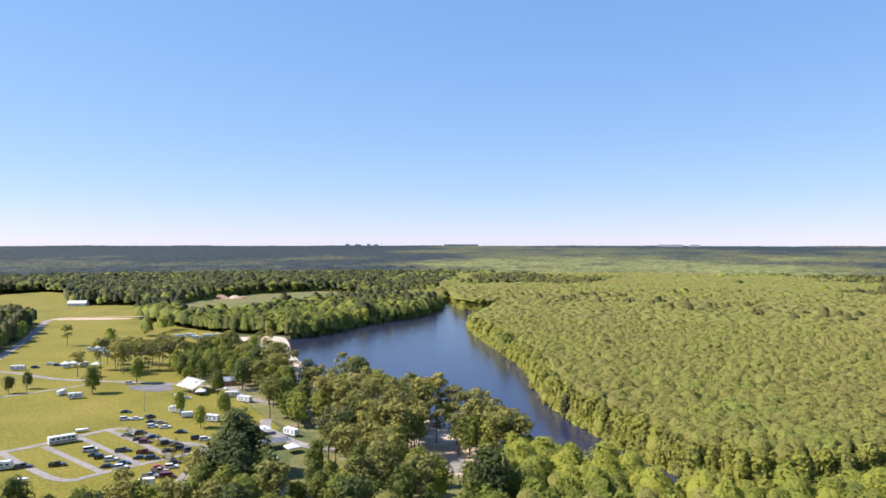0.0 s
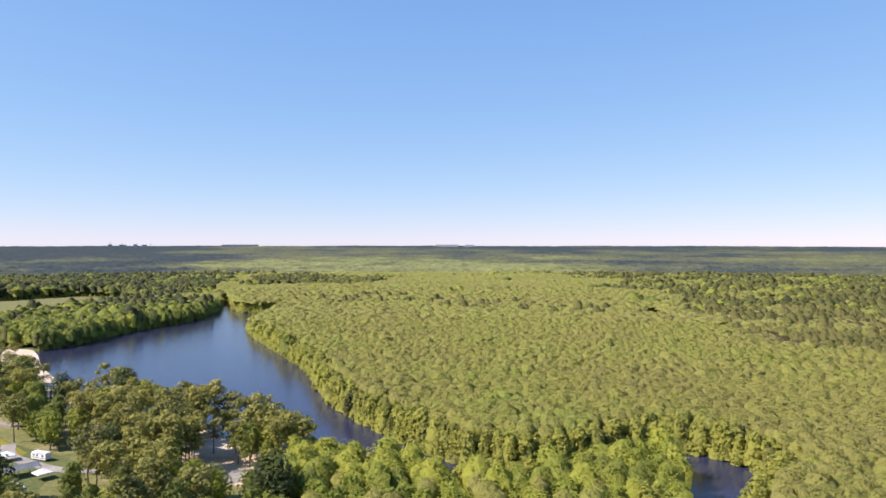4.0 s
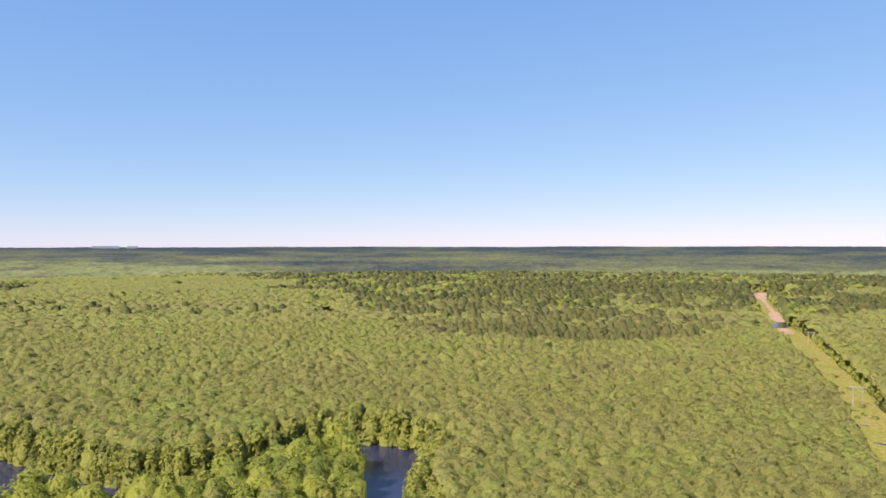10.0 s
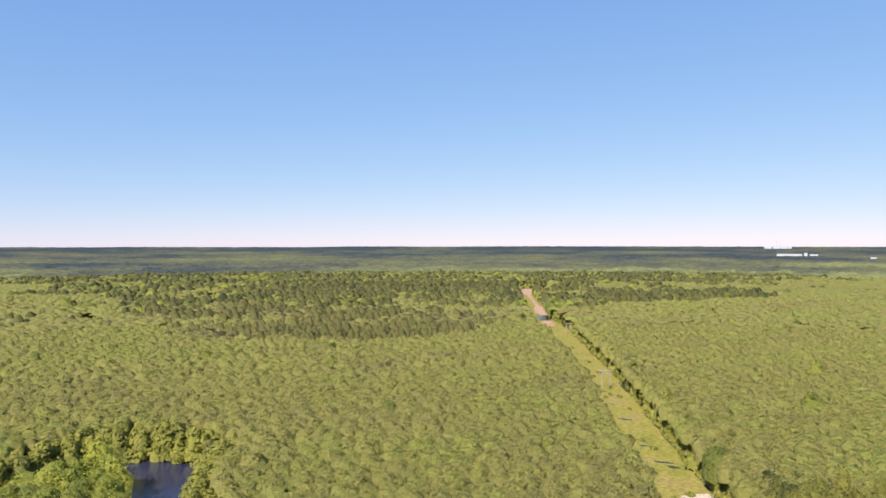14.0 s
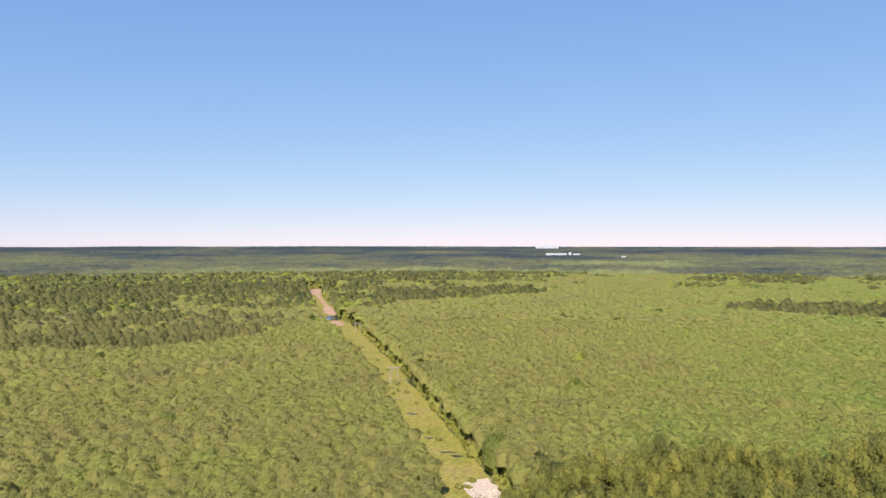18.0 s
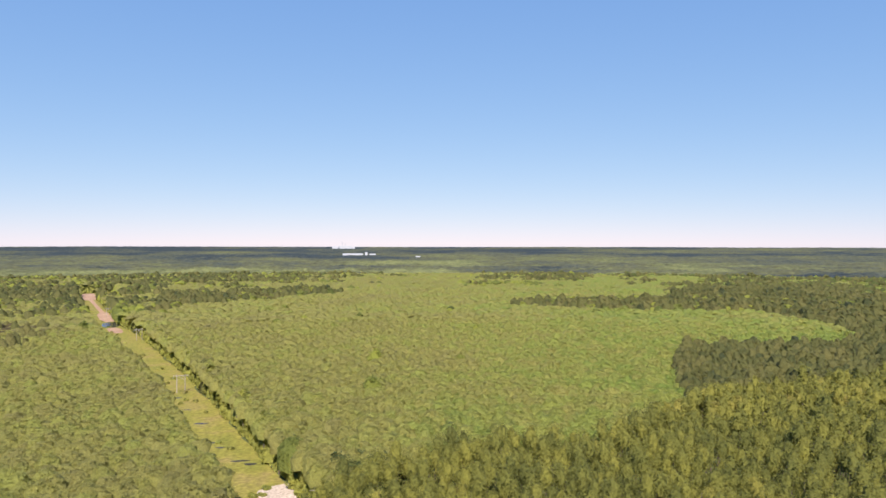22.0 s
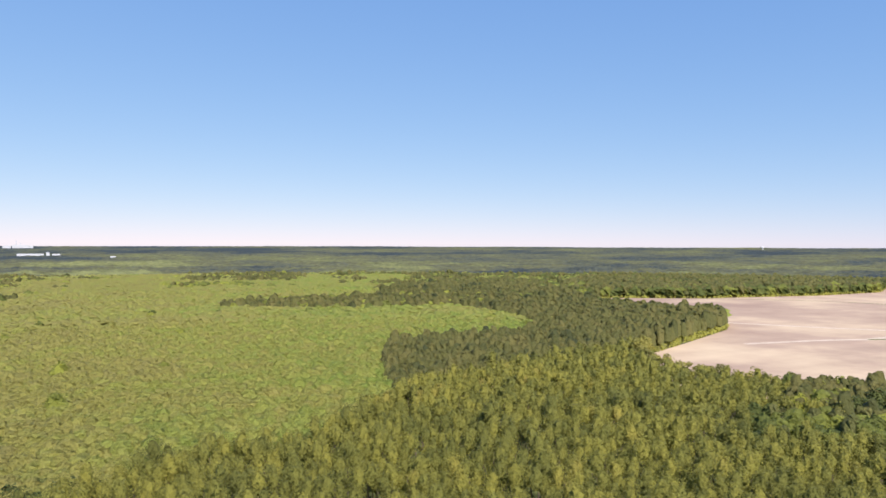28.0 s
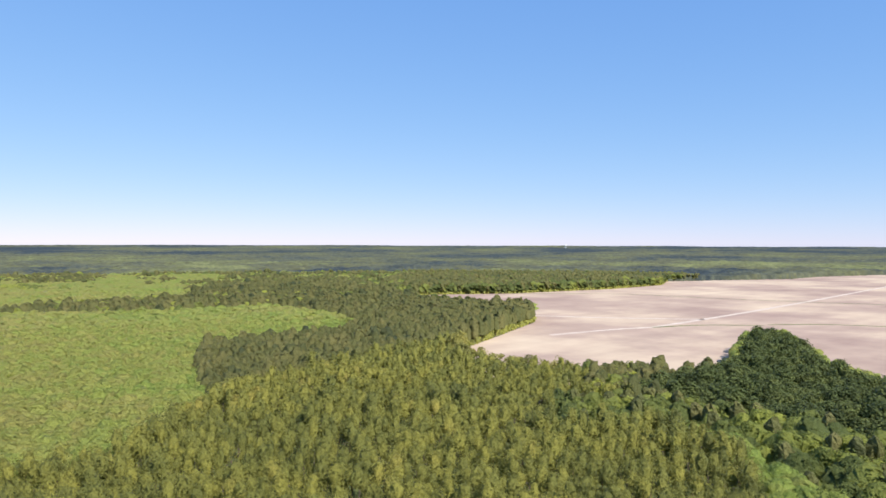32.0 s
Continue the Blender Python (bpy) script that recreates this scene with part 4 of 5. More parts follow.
def travel_trailer(L=7.5, stripe=M_STRIPE, word="tan stripe", shell=M_WHITE):
    ob = tagged(new("travel_trailer"), f"white travel trailer with a {word} parked on a camp site", "camper", "campers on the campground")
    a, W, H = L / 2, 2.45, 3.0
    part("body", slab([(-a, 0.75), (-a + 0.2, 0.55), (a - 0.3, 0.55), (a, 1.0), (a, 2.2), (a - 0.5, H), (-a + 0.15, H), (-a, H - 0.2)], W / 2), shell, ob)
    part("roof", boxed(-0.1, 0, H, L - 0.9, W * 0.94, 0.06, bevel=0.02), M_ROOFW, ob)
    part("air_conditioner", boxed(0.3, 0, H + 0.06, 0.9, 0.7, 0.3, bevel=0.08), M_WHITE, ob)
    for s in (-1, 1):
        part("stripe", boxed(-0.1, s * (W / 2 + 0.008), 1.0, L - 0.6, 0.012, 0.34), stripe, ob)
        for x in (-a * 0.6, a * 0.15, a * 0.62):
            part("window", boxed(x, s * (W / 2 + 0.012), 1.7, 0.95, 0.03, 0.6), M_GLASS, ob)
        for x in (-0.7, 0.2):
            wheel(ob, x, s * (W / 2 - 0.12), 0.36)
    part("front_window", boxed(a + 0.01, 0, 1.5, 0.03, 1.5, 0.55), M_GLASS, ob)
    part("door", boxed(-a * 0.2, W / 2 + 0.014, 0.8, 0.7, 0.03, 1.9), M_ROOFW, ob)
    bm = bmesh.new()
    for s in (-1, 1):
        rod(bm, (a - 0.3, s * 0.7, 0.6), (a + 1.0, 0, 0.5), 0.05, 0.05, 6)
    part("hitch", bm, M_TRIM, ob)
    part("propane_tank", rod(bmesh.new(), (a + 0.3, 0.15, 0.55), (a + 0.3, 0.15, 1.05), 0.16, 0.14, 8), M_WHITE, ob)
    part("awning", rod(bmesh.new(), (-a * 0.7, W / 2 + 0.08, H - 0.2), (a * 0.6, W / 2 + 0.08, H - 0.2), 0.07, 0.07, 6), stripe, ob)
    return ob


def motor_coach(L=10.2):
    ob = tagged(new("motor_coach"), "long white and tan motor coach parked on a gravel loop", "motorhome", "campers on the campground")
    a, W, H = L / 2, 2.5, 3.15
    part("body", slab([(-a, 0.5), (a - 0.1, 0.45), (a, 0.9), (a - 0.1, 2.6), (a - 0.5, H), (-a + 0.2, H), (-a, H - 0.3)], W / 2), M_WHITE, ob)
    part("windshield", boxed(a - 0.04, 0, 1.5, 0.06, 2.2, 1.1), M_GLASS, ob)
    for s in (-1, 1):
        part("stripe", boxed(-0.2, s * (W / 2 + 0.008), 0.75, L - 0.8, 0.012, 0.65), M_STRIPE, ob)
        for x in (-3.6, -1.8, 0.2, 2.0, 3.6):
            part("window", boxed(x, s * (W / 2 + 0.012), 1.9, 1.2, 0.03, 0.75), M_GLASS, ob)
        for x in (a - 1.6, -a + 2.4, -a + 3.4):
            wheel(ob, x, s * (W / 2 - 0.15), 0.5, 0.3)
        part("mirror", boxed(a + 0.1, s * (W / 2 + 0.15), 1.9, 0.15, 0.12, 0.4), M_TRIM, ob)
        part("headlight", boxed(a - 0.03, s * 0.9, 0.85, 0.08, 0.35, 0.2), M_LAMP, ob)
    for x in (-2.5, 2.2):
        part("air_conditioner", boxed(x, 0, H, 0.95, 0.75, 0.3, bevel=0.08), M_WHITE, ob)
    part("bumper", boxed(a, 0, 0.4, 0.15, 2.3, 0.3, bevel=0.05), M_TRIM, ob)
    return ob


def cargo_trailer():
    ob = tagged(new("cargo_trailer"), "white enclosed cargo trailer standing on the grass", "trailer", "campers on the campground")
    part("body", boxed(0, 0, 0.5, 5.0, 2.2, 2.1, bevel=0.08), M_WHITE, ob)
    part("roof", boxed(0, 0, 2.605, 4.9, 2.1, 0.05), M_ROOFW, ob)
    part("rear_door", boxed(-2.52, 0, 0.6, 0.04, 1.9, 1.8), M_ROOFW, ob)
    for s in (-1, 1):
        for x in (-0.45, 0.4):
            wheel(ob, x, s * 1.15, 0.36)
    part("hitch", rod(bmesh.new(), (2.4, 0, 0.55), (3.4, 0, 0.5), 0.06, 0.06, 6), M_TRIM, ob)
    return ob


def boat():
    ob = tagged(new("boat_on_trailer"), "white motor boat on a trailer standing on the grass", "boat", "boats on the campground")
    bm = bmesh.new()
    rings = []
    for x, w, k in ((-2.6, 0.95, 0.55), (-1.0, 1.05, 0.5), (1.0, 0.95, 0.52), (2.2, 0.5, 0.7), (2.9, 0.05, 1.0)):
        rings.append([bm.verts.new(p) for p in ((x, -w, 1.3), (x, -w * 0.6, k), (x, w * 0.6, k), (x, w, 1.3))])
    for p, q in zip(rings, rings[1:]):
        for i in range(4):
            bm.faces.new((p[i], p[(i + 1) % 4], q[(i + 1) % 4], q[i]))
    bm.faces.new(rings[0])
    part("hull", bm, M_WHITE, ob)
    part("windshield", boxed(0.6, 0, 1.3, 0.06, 1.4, 0.4), M_GLASS, ob)
    part("outboard_motor", boxed(-2.85, 0, 0.8, 0.4, 0.4, 0.9, bevel=0.1), M_TRIM, ob)
    part("trailer_rail", boxed(0, 0, 0.38, 5.6, 0.3, 0.12), M_RIM, ob)
    for s in (-1, 1):
        wheel(ob, -0.8, s * 0.95, 0.3, 0.2)
    return ob


def canopy_tent(w=5.0):
    ob = tagged(new("canopy_tent"), "white peaked canopy tent on thin poles", "tent", "white canopy tents")
    h = w / 2
    bm = bmesh.new()
    c = [bm.verts.new((sx * h, sy * h, 2.3)) for sx, sy in ((-1, -1), (1, -1), (1, 1), (-1, 1))]
    d = [bm.verts.new((sx * h, sy * h, 2.0)) for sx, sy in ((-1, -1), (1, -1), (1, 1), (-1, 1))]
    top = bm.verts.new((0, 0, 3.6))
    for i in range(4):
        bm.faces.new((c[i], c[(i + 1) % 4], top))
        bm.faces.new((d[i], d[(i + 1) % 4], c[(i + 1) % 4], c[i]))
    part("canopy", bm, M_WHITE, ob)
    for sx in (-1, 1):
        for sy in (-1, 1):
            part("pole", rod(bmesh.new(), (sx * (h - 0.1), sy * (h - 0.1), 0), (sx * (h - 0.1), sy * (h - 0.1), 2.3), 0.04, 0.04, 6), M_RIM, ob)
    return ob


def open_shed(L, W, H, roof=M_STEEL, label="open-sided shed with a grey metal roof on timber posts", ridge=0.9):
    ob = tagged(new("open_shed"), label, "shed")
    for s in (-1, 1):
        bm = bmesh.new()
        quad(bm, [(-L / 2, 0, H + ridge), (L / 2, 0, H + ridge), (L / 2, s * W / 2, H), (-L / 2, s * W / 2, H)])
        bmesh.ops.solidify(bm, geom=list(bm.faces), thickness=0.08)
        part("roof_slope", bm, roof, ob)
        for i in range(4):
            x = -L / 2 + 0.3 + i * (L - 0.6) / 3
            part("post", boxed(x, s * (W / 2 - 0.2), 0, 0.16, 0.16, H), M_POLE, ob)
    part("ridge_cap", boxed(0, 0, H + ridge, L, 0.3, 0.06), roof, ob)
    return ob


def house(L, W, H, wall, roof, label, ridge=1.8, doors=1):
    ob = tagged(new("house"), label, "house")
    part("wall", boxed(0, 0, 0, L, W, H), wall, ob)
    bm = slab([(-W / 2 - 0.4, H), (W / 2 + 0.4, H), (0, H + ridge)], L / 2 + 0.4)
    bmesh.ops.rotate(bm, verts=bm.verts, cent=(0, 0, 0), matrix=Matrix.Rotation(math.pi / 2, 3, "Z"))
    part("roof", bm, roof, ob)
    for s in (-1, 1):
        n = max(2, int(L / 4))
        for i in range(n):
            w = part("window", boxed(-L / 2 + (i + 0.5) * L / n, s * (W / 2 + 0.02), 0.9, 1.1, 0.06, 1.2), M_WHITE, ob)
            part("pane", boxed(-L / 2 + (i + 0.5) * L / n, s * (W / 2 + 0.045), 1.0, 0.9, 0.03, 1.0), M_GLASS, w)
    part("door", boxed(0.9, -W / 2 - 0.02, 0, 0.95, 0.07, 2.05), M_BRICK, ob)
    return ob


# ---- roads and bare ground ----
def strip(name, line, width, z, mat, label, category="road"):
    pts = [Vector((x, y, 0)) for x, y in line]
    for _ in range(2):
        q = [pts[0]]
        for a, b in zip(pts, pts[1:]):
            q += [a.lerp(b, 0.25), a.lerp(b, 0.75)]
        pts = q + [pts[-1]]
    rnd = random.Random(len(line))
    left, right = [], []
    for i, p in enumerate(pts):
        d = (pts[min(i + 1, len(pts) - 1)] - pts[max(i - 1, 0)]).normalized()
        nrm, w = Vector((-d.y, d.x, 0)), width / 2 * rnd.uniform(0.92, 1.08)
        left.append(p + nrm * w)
        right.append(p - nrm * w)
    bm = bmesh.new()
    lv, rv = [bm.verts.new((p.x, p.y, z)) for p in left], [bm.verts.new((p.x, p.y, z)) for p in right]
    for i in range(len(pts) - 1):
        bm.faces.new((rv[i], rv[i + 1], lv[i + 1], lv[i]))
    me = bpy.data.meshes.new(name)
    bm.to_mesh(me)
    bm.free()
    me.materials.append(mat)
    return tagged(new(name, me), label, category, kind="structure")


GREY_ROAD = "pale grey gravel camp road on the lawn"
strip("road", [(-300, 430), (-276, 434), (-246, 419), (-225, 407), (-190, 401), (-152, 395), (-118, 385), (-95, 372)], 4.2, 0.12, M_GRAVEL, GREY_ROAD)
strip("road", [(-262, 340), (-228, 360), (-208, 382), (-196, 398)], 2.8, 0.13, M_GRAVEL, GREY_ROAD)
strip("road", [(-288, 432), (-297, 455), (-346, 585), (-391, 682), (-404, 712), (-402, 740)], 6.5, 0.12, M_GRAVEL, "pale gravel farm road beside the woods")
strip("road", [(-402, 740), (-370, 752), (-330, 755), (-300, 748)], 4.0, 0.12, M_DIRT, "sandy farm track across the pasture")
strip("loop_road", [(-178, 266), (-168, 265), (-160, 274), (-150, 288), (-141, 301), (-131, 297), (-110, 280), (-97, 276), (-91, 270), (-89, 255), (-89, 240), (-87, 228)], 3.4, 0.14, M_GRAVEL, GREY_ROAD)
strip("loop_road", [(-168, 265), (-148, 248), (-126, 231), (-118, 242), (-104, 256), (-92, 268)], 3.0, 0.15, M_GRAVEL, GREY_ROAD)
for a, b in (((-156, 273), (-118, 242)), ((-149, 286), (-110, 252)), ((-142, 297), (-103, 262))):
    strip("loop_road", [a, ((a[0] + b[0]) / 2, (a[1] + b[1]) / 2), b], 2.8, 0.13, M_GRAVEL, GREY_ROAD)
strip("road", [(-80, 316), (-77, 300), (-66, 286), (-54, 274), (-40, 268)], 5.0, 0.14, M_GRAVEL, GREY_ROAD)
strip("road", [(-118, 385), (-104, 362), (-94, 352), (-78, 345)], 4.0, 0.14, M_GRAVEL, GREY_ROAD)
sheet("court", [(-177, 390), (-154, 393), (-146, 380), (-152, 373), (-168, 378)], 0.14, M_ASPHALT, "dark asphalt court on the lawn", "court")
sheet("parking_lot", soften([(-6, 246), (-2, 256), (14, 256), (16, 246), (4, 241)], 2), 0.13, M_GRAVEL, "pale gravel lot under pines by the river", "parking lot")
sheet("sand_patch", soften([(-14, 284), (-10, 300), (8, 302), (18, 290), (12, 274), (-4, 272)], 2), 0.14, M_SAND, "bright bare sand under the pines", "sand")
sheet("sand_patch", soften([(-50, 392), (-62, 378), (-78, 392), (-92, 404), (-80, 414)], 2), 0.18, M_SAND, "bright bare sand under the pines", "sand")
sheet("work_pad", soften([(228, 41), (233, 37), (236, 32), (236, 29), (230, 27), (219, 23), (211, 18), (207, 26), (213, 33)], 2), 0.16, M_SAND, "pale sandy work pad at a power pole", "sand")
sheet("bare_clearing", [(1153, 476), (1157, 456), (1031, 401), (1016, 414)], 0.16, M_CLAY, "reddish bare soil at the clearing's far end", "soil")
sheet("bare_clearing", soften([(837, 328), (840, 312), (748, 270), (733, 282)], 1), 0.16, M_CLAY, "reddish bare soil beside a pool", "soil")
sheet("bare_clearing", soften([(685, 260), (688, 248), (646, 228), (644, 239)], 1), 0.16, M_CLAY, "reddish bare soil beside a pool", "soil")
strip("clay_track", [(1029, 410), (928, 363), (823, 314)], 5.0, 0.14, M_CLAY, "reddish clay track down the clearing")
sheet("bare_clearing", soften([(-330, 985), (-322, 1020), (-298, 1030), (-280, 1010), (-300, 985)], 2), 0.16, M_CLAY, "heaps of reddish sand beside the pasture", "sand")
sheet("bare_clearing", soften([(-410, 740), (-330, 745), (-325, 725), (-405, 715)], 2), 0.14, M_DIRT, "bare sandy soil across the pasture", "soil")
sheet("pool", soften([(727, 280), (742, 268), (693, 249), (680, 260)], 2), 0.20, M_WATER, "small still pool reflecting the sky", "pool")
for i, (x, y, w) in enumerate(((372, 106, 4), (318, 80, 5), (287, 69, 4.5), (280, 63, 3.5), (262, 52, 5), (258, 47, 4), (345, 93, 3), (410, 124, 4))):
    rnd = random.Random(i)
    sheet("puddle", soften([(x + w * rnd.uniform(0.2, 1.0) * math.cos(a) * 0.35, y + w * rnd.uniform(0.3, 1.0) * math.sin(a) * 0.9) for a in (0, 0.6, 1.2, 1.9, 2.5, 3.2, 3.8, 4.4, 5.0, 5.7)], 2),
          0.13, M_WATER, "dark wet hollow in the rank grass", "puddle")
for line in ([(350, -596), (351, -730), (358, -950), (390, -1482), (420, -2000)], [(380, -480), (365, -560), (350, -596)], [(500, -590), (420, -640), (350, -700)]):
    strip("field_track", line, 7.0, 0.14, M_SAND, "pale sandy track across the ploughed field")
M_WEEDS = surface("weeds", [(0.3, (0.10, 0.12, 0.03)), (0.7, (0.20, 0.19, 0.07))], 0.05, 0.6)
for line in ([(735, -823), (617, -958), (485, -973), (365, -1008), (275, -1045), (100, -1100)], [(350, -596), (330, -650), (285, -690)], [(285, -700), (240, -760), (120, -790)]):
    strip("field_ditch", line, 5.0, 0.15, M_WEEDS, "weedy green ditch across the ploughed field", "ditch")


def sand_heap(x, y, w, h, seed):
    """A slumped heap of sand with an uneven crest."""
    rnd = random.Random(seed)
    bm = bmesh.new()
    rings = []
    for k, z in ((1.0, 0.0), (0.72, 0.42), (0.38, 0.8), (0.1, 1.0)):
        rings.append([bm.verts.new((w * k * math.cos(a) * rnd.uniform(0.85, 1.15), 0.6 * w * k * math.sin(a) * rnd.uniform(0.85, 1.15), h * z * rnd.uniform(0.85, 1.1))) for a in (i * math.tau / 12 for i in range(12))])
    for p, q in zip(rings, rings[1:]):
        for i in range(12):
            bm.faces.new((p[i], p[(i + 1) % 12], q[(i + 1) % 12], q[i]))
    bm.faces.new(rings[-1])
    me = bpy.data.meshes.new("sand_heap")
    bm.to_mesh(me)
    bm.free()
    me.materials.append(M_SAND if seed % 2 else M_CLAY)
    ob = tagged(new("sand_heap"), "slumped heap of dug sand at the pasture's edge", "sand heap", "heaps of sand by the pasture")
    new("mound", me).parent = ob
    ob.matrix_basis = pose(x, y, 0.1, 0, 0, rnd.uniform(-20, 20))


for i, (x, y, w, h) in enumerate(((-318, 1002, 13, 5.0), (-300, 1008, 11, 4.0), (-288, 1004, 9, 3.2))):
    sand_heap(x, y, w, h, i)


# ---- vehicles ----
def parked(style, color, x, y, heading):
    return stand((style, color), lambda: car(style, color), pose(x, y, 0.06, 0, 0, heading))


for row in (
    [("sedan", "black", -148.8, 327.5, 12), ("suv", "white", -143, 314, 20), ("sedan", "white", -138, 314.5, 16), ("suv", "dark grey", -133.4, 318, 60), ("sedan", "brown", -129.4, 310, 22),
     ("sedan", "tan", -124.6, 308, 15), ("suv", "white", -125.5, 301.5, 24), ("sedan", "white", -119.6, 300.5, 18), ("sedan", "black", -109.9, 292.6, 8), ("suv", "black", -100.0, 283.5, 30), ("suv", "white", -96.0, 281.7, 24)],
    [("sedan", "silver", -130.3, 288.3, 14), ("suv", "black", -126, 291, 25), ("sedan", "black", -122.7, 282, 20), ("sedan", "blue", -118.6, 285.4, 22), ("suv", "dark red", -118.6, 278, 14),
     ("suv", "black", -109.6, 276.6, 22), ("sedan", "dark grey", -105, 274.6, 30), ("sedan", "black", -104.8, 266.5, 18), ("suv", "black", -100.8, 269.2, 24), ("suv", "dark grey", -97.0, 267.0, 40)],
    [("pickup", "dark grey", -122.1, 266.4, 16), ("pickup", "dark red", -112.9, 264, 10), ("sedan", "dark grey", -111.8, 257.6, 14), ("suv", "black", -107, 257, 12)],
    [("van", "white", -135.1, 267, 30), ("sedan", "black", -130.2, 261, 14), ("suv", "black", -126.4, 258, 24), ("suv", "white", -121.6, 255.4, 26), ("sedan", "black", -119, 247.6, 10), ("suv", "white", -113.8, 246.4, 18), ("sedan", "blue", -115.3, 251.4, 20)],
    [("pickup", "black", -137.7, 249.2, 18), ("pickup", "dark grey", -148.7, 247.2, 20), ("sedan", "red", -100.6, 246.4, 30), ("pickup", "tan", -98.4, 242.2, 16), ("suv", "white", -96.2, 247, 20), ("sedan", "black", -97.1, 252, 20)],
    [("pickup", "silver", -99.4, 236.9, 14), ("van", "dark red", -93.6, 236.9, 10), ("suv", "black", -259, 443.8, 10), ("sedan", "white", -257, 457, 14), ("suv", "blue", -249.5, 452, 0),
     ("suv", "white", -176.8, 394.3, 5), ("sedan", "white", -131, 357, 12), ("suv", "white", -7.7, 245.4, 50), ("suv", "dark grey", -64.6, 256.5, 70), ("pickup", "white", -60.4, 242.4, 40)],
):
    for item in row:
        parked(*item)


def camper(key, x, y, heading, L=7.5, stripe=M_STRIPE, word="tan stripe"):
    return stand(("camper", key), lambda: travel_trailer(L, stripe, word), pose(x, y, 0.06, 0, 0, heading))


M_BLUEST = plain("blue_stripe", (0.05, 0.09, 0.22), 0.5)
M_GREYST = plain("grey_stripe", (0.16, 0.16, 0.17), 0.5)
stand("coach", motor_coach, pose(-151.3, 277.6, 0.16, 0, 0, 40))
for key, x, y, a in (("tan", -155.5, 245, 20), ("grey", -266, 437, 12), ("blue", -188.2, 357.5, 25), ("tan", -109, 361, 5), ("grey", -99.6, 350.5, 150), ("blue", -125.7, 328.5, 160),
                     ("tan", -63, 289.5, 140), ("grey", -61.5, 251.5, 120), ("tan", -238.5, 445, 30), ("blue", -231.5, 449, 70), ("grey", -250.8, 513, 10), ("tan", -234, 489, 20)):
    camper(key, x, y, a, {"tan": 7.5, "grey": 8.5, "blue": 6.8}[key], {"tan": M_STRIPE, "grey": M_GREYST, "blue": M_BLUEST}[key], f"{key} stripe")
for key, x, y, a in (("tan", -229, 578, 15), ("grey", -221, 586, 10), ("tan", -214, 592, 12), ("blue", -205, 579, 8), ("grey", -198, 588, 10), ("tan", -190, 594, 5), ("grey", -257, 514, 10),
                     ("blue", -242, 498, 15), ("tan", -226, 503, 100), ("grey", -212, 497, 20), ("tan", -206, 515, 60), ("blue", -103, 312, 160), ("grey", -41, 318, 30), ("tan", -58, 332, 120), ("tan", -52, 302, 60)):
    camper(key, x, y, a)
for x, y, a in ((-97.2, 228.6, 15), (-199.8, 365.5, 80), (-58.6, 235, 70), (-117, 319, 20)):
    stand("cargo", cargo_trailer, pose(x, y, 0.06, 0, 0, a))
for x, y, a in ((-141.1, 232.2, 18), (-152.3, 294.5, 30), (-137, 362, 20), (-66, 262, 100)):
    stand("boat", boat, pose(x, y, 0.06, 0, 0, a))

for (x, y, a), style, color in zip([(-67, 262, 80), (-63, 252, 95), (-60, 243, 70), (-62, 237, 60)], ("suv", "van", "pickup", "suv"), ("silver", "white", "silver", "white")):
    parked(style, color, x, y, a)

# ---- small buildings ----
for x, y, a in ((-74.6, 292, 20), (-57.5, 266, 35), (-243, 449, 10), (-238, 451, 40), (-222, 447, 0), (-127, 366, 10), (-118, 372, 30)):
    stand("tent", canopy_tent, pose(x, y, 0.06, 0, 0, a))
open_shed(11, 7, 2.8).matrix_basis = pose(-65.5, 272.5, 0.06, 0, 0, 30)
open_shed(17, 14, 3.0, M_ROOFW, "large open pavilion with a bright white roof", 3.6).matrix_basis = pose(-133, 376, 0.06, 0, 0, -40)
open_shed(9, 5, 2.5, M_STEEL, "small open shelter with a grey metal roof").matrix_basis = pose(-58, 352, 0.06, 0, 0, 40)
house(22, 11, 3.4, M_WHITE, M_ROOFW, "white farmhouse with a pale roof at a pasture's edge", 3.0).matrix_basis = pose(-462, 885, 0.06, 0, 0, 5)
house(11, 7, 2.8, M_BRICK, M_STEEL, "brown cabin with a grey roof among camp trees").matrix_basis = pose(-122, 392, 0.06, 0, 0, 15)
house(12, 7, 2.8, M_BRICK, M_STEEL, "brown bath house with a grey roof near the beach").matrix_basis = pose(-58, 372, 0.06, 0, 0, 160)
house(14, 9, 3.0, M_WHITE, M_ROOFW, "white house in a small gap in the woods").matrix_basis = pose(703, 758, 0.0, 0, 0, 30)
house(26, 11, 4.0, M_WHITE, M_ROOFW, "long white barn roof in a gap in the woods").matrix_basis = pose(438, 640, 0.0, 0, 0, -35)


# ---- poles ----
def h_frame(h=10.0):
    ob = tagged(new("power_pole_frame"), "weathered timber two-pole power line frame with a crossarm", "power pole", "power line frames in the clearing")
    for s in (-1, 1):
        part("pole", rod(bmesh.new(), (0, s * 2.1, 0), (0, s * 2.1, h), 0.24, 0.17), M_POLE, ob)
        part("brace", rod(bmesh.new(), (0.05, s * 2.1, h - 3.2), (0.05, -s * 2.1, h - 0.9), 0.07, 0.07, 6), M_POLE, ob)
    part("crossarm", boxed(0, 0, h - 0.9, 0.25, 8.0, 0.3), M_POLE, ob)
    for y in (-3.7, 0, 3.7):
        part("insulator", rod(bmesh.new(), (0, y, h - 2.0), (0, y, h - 0.9), 0.1, 0.1, 6), M_GREYST, ob)
    return ob


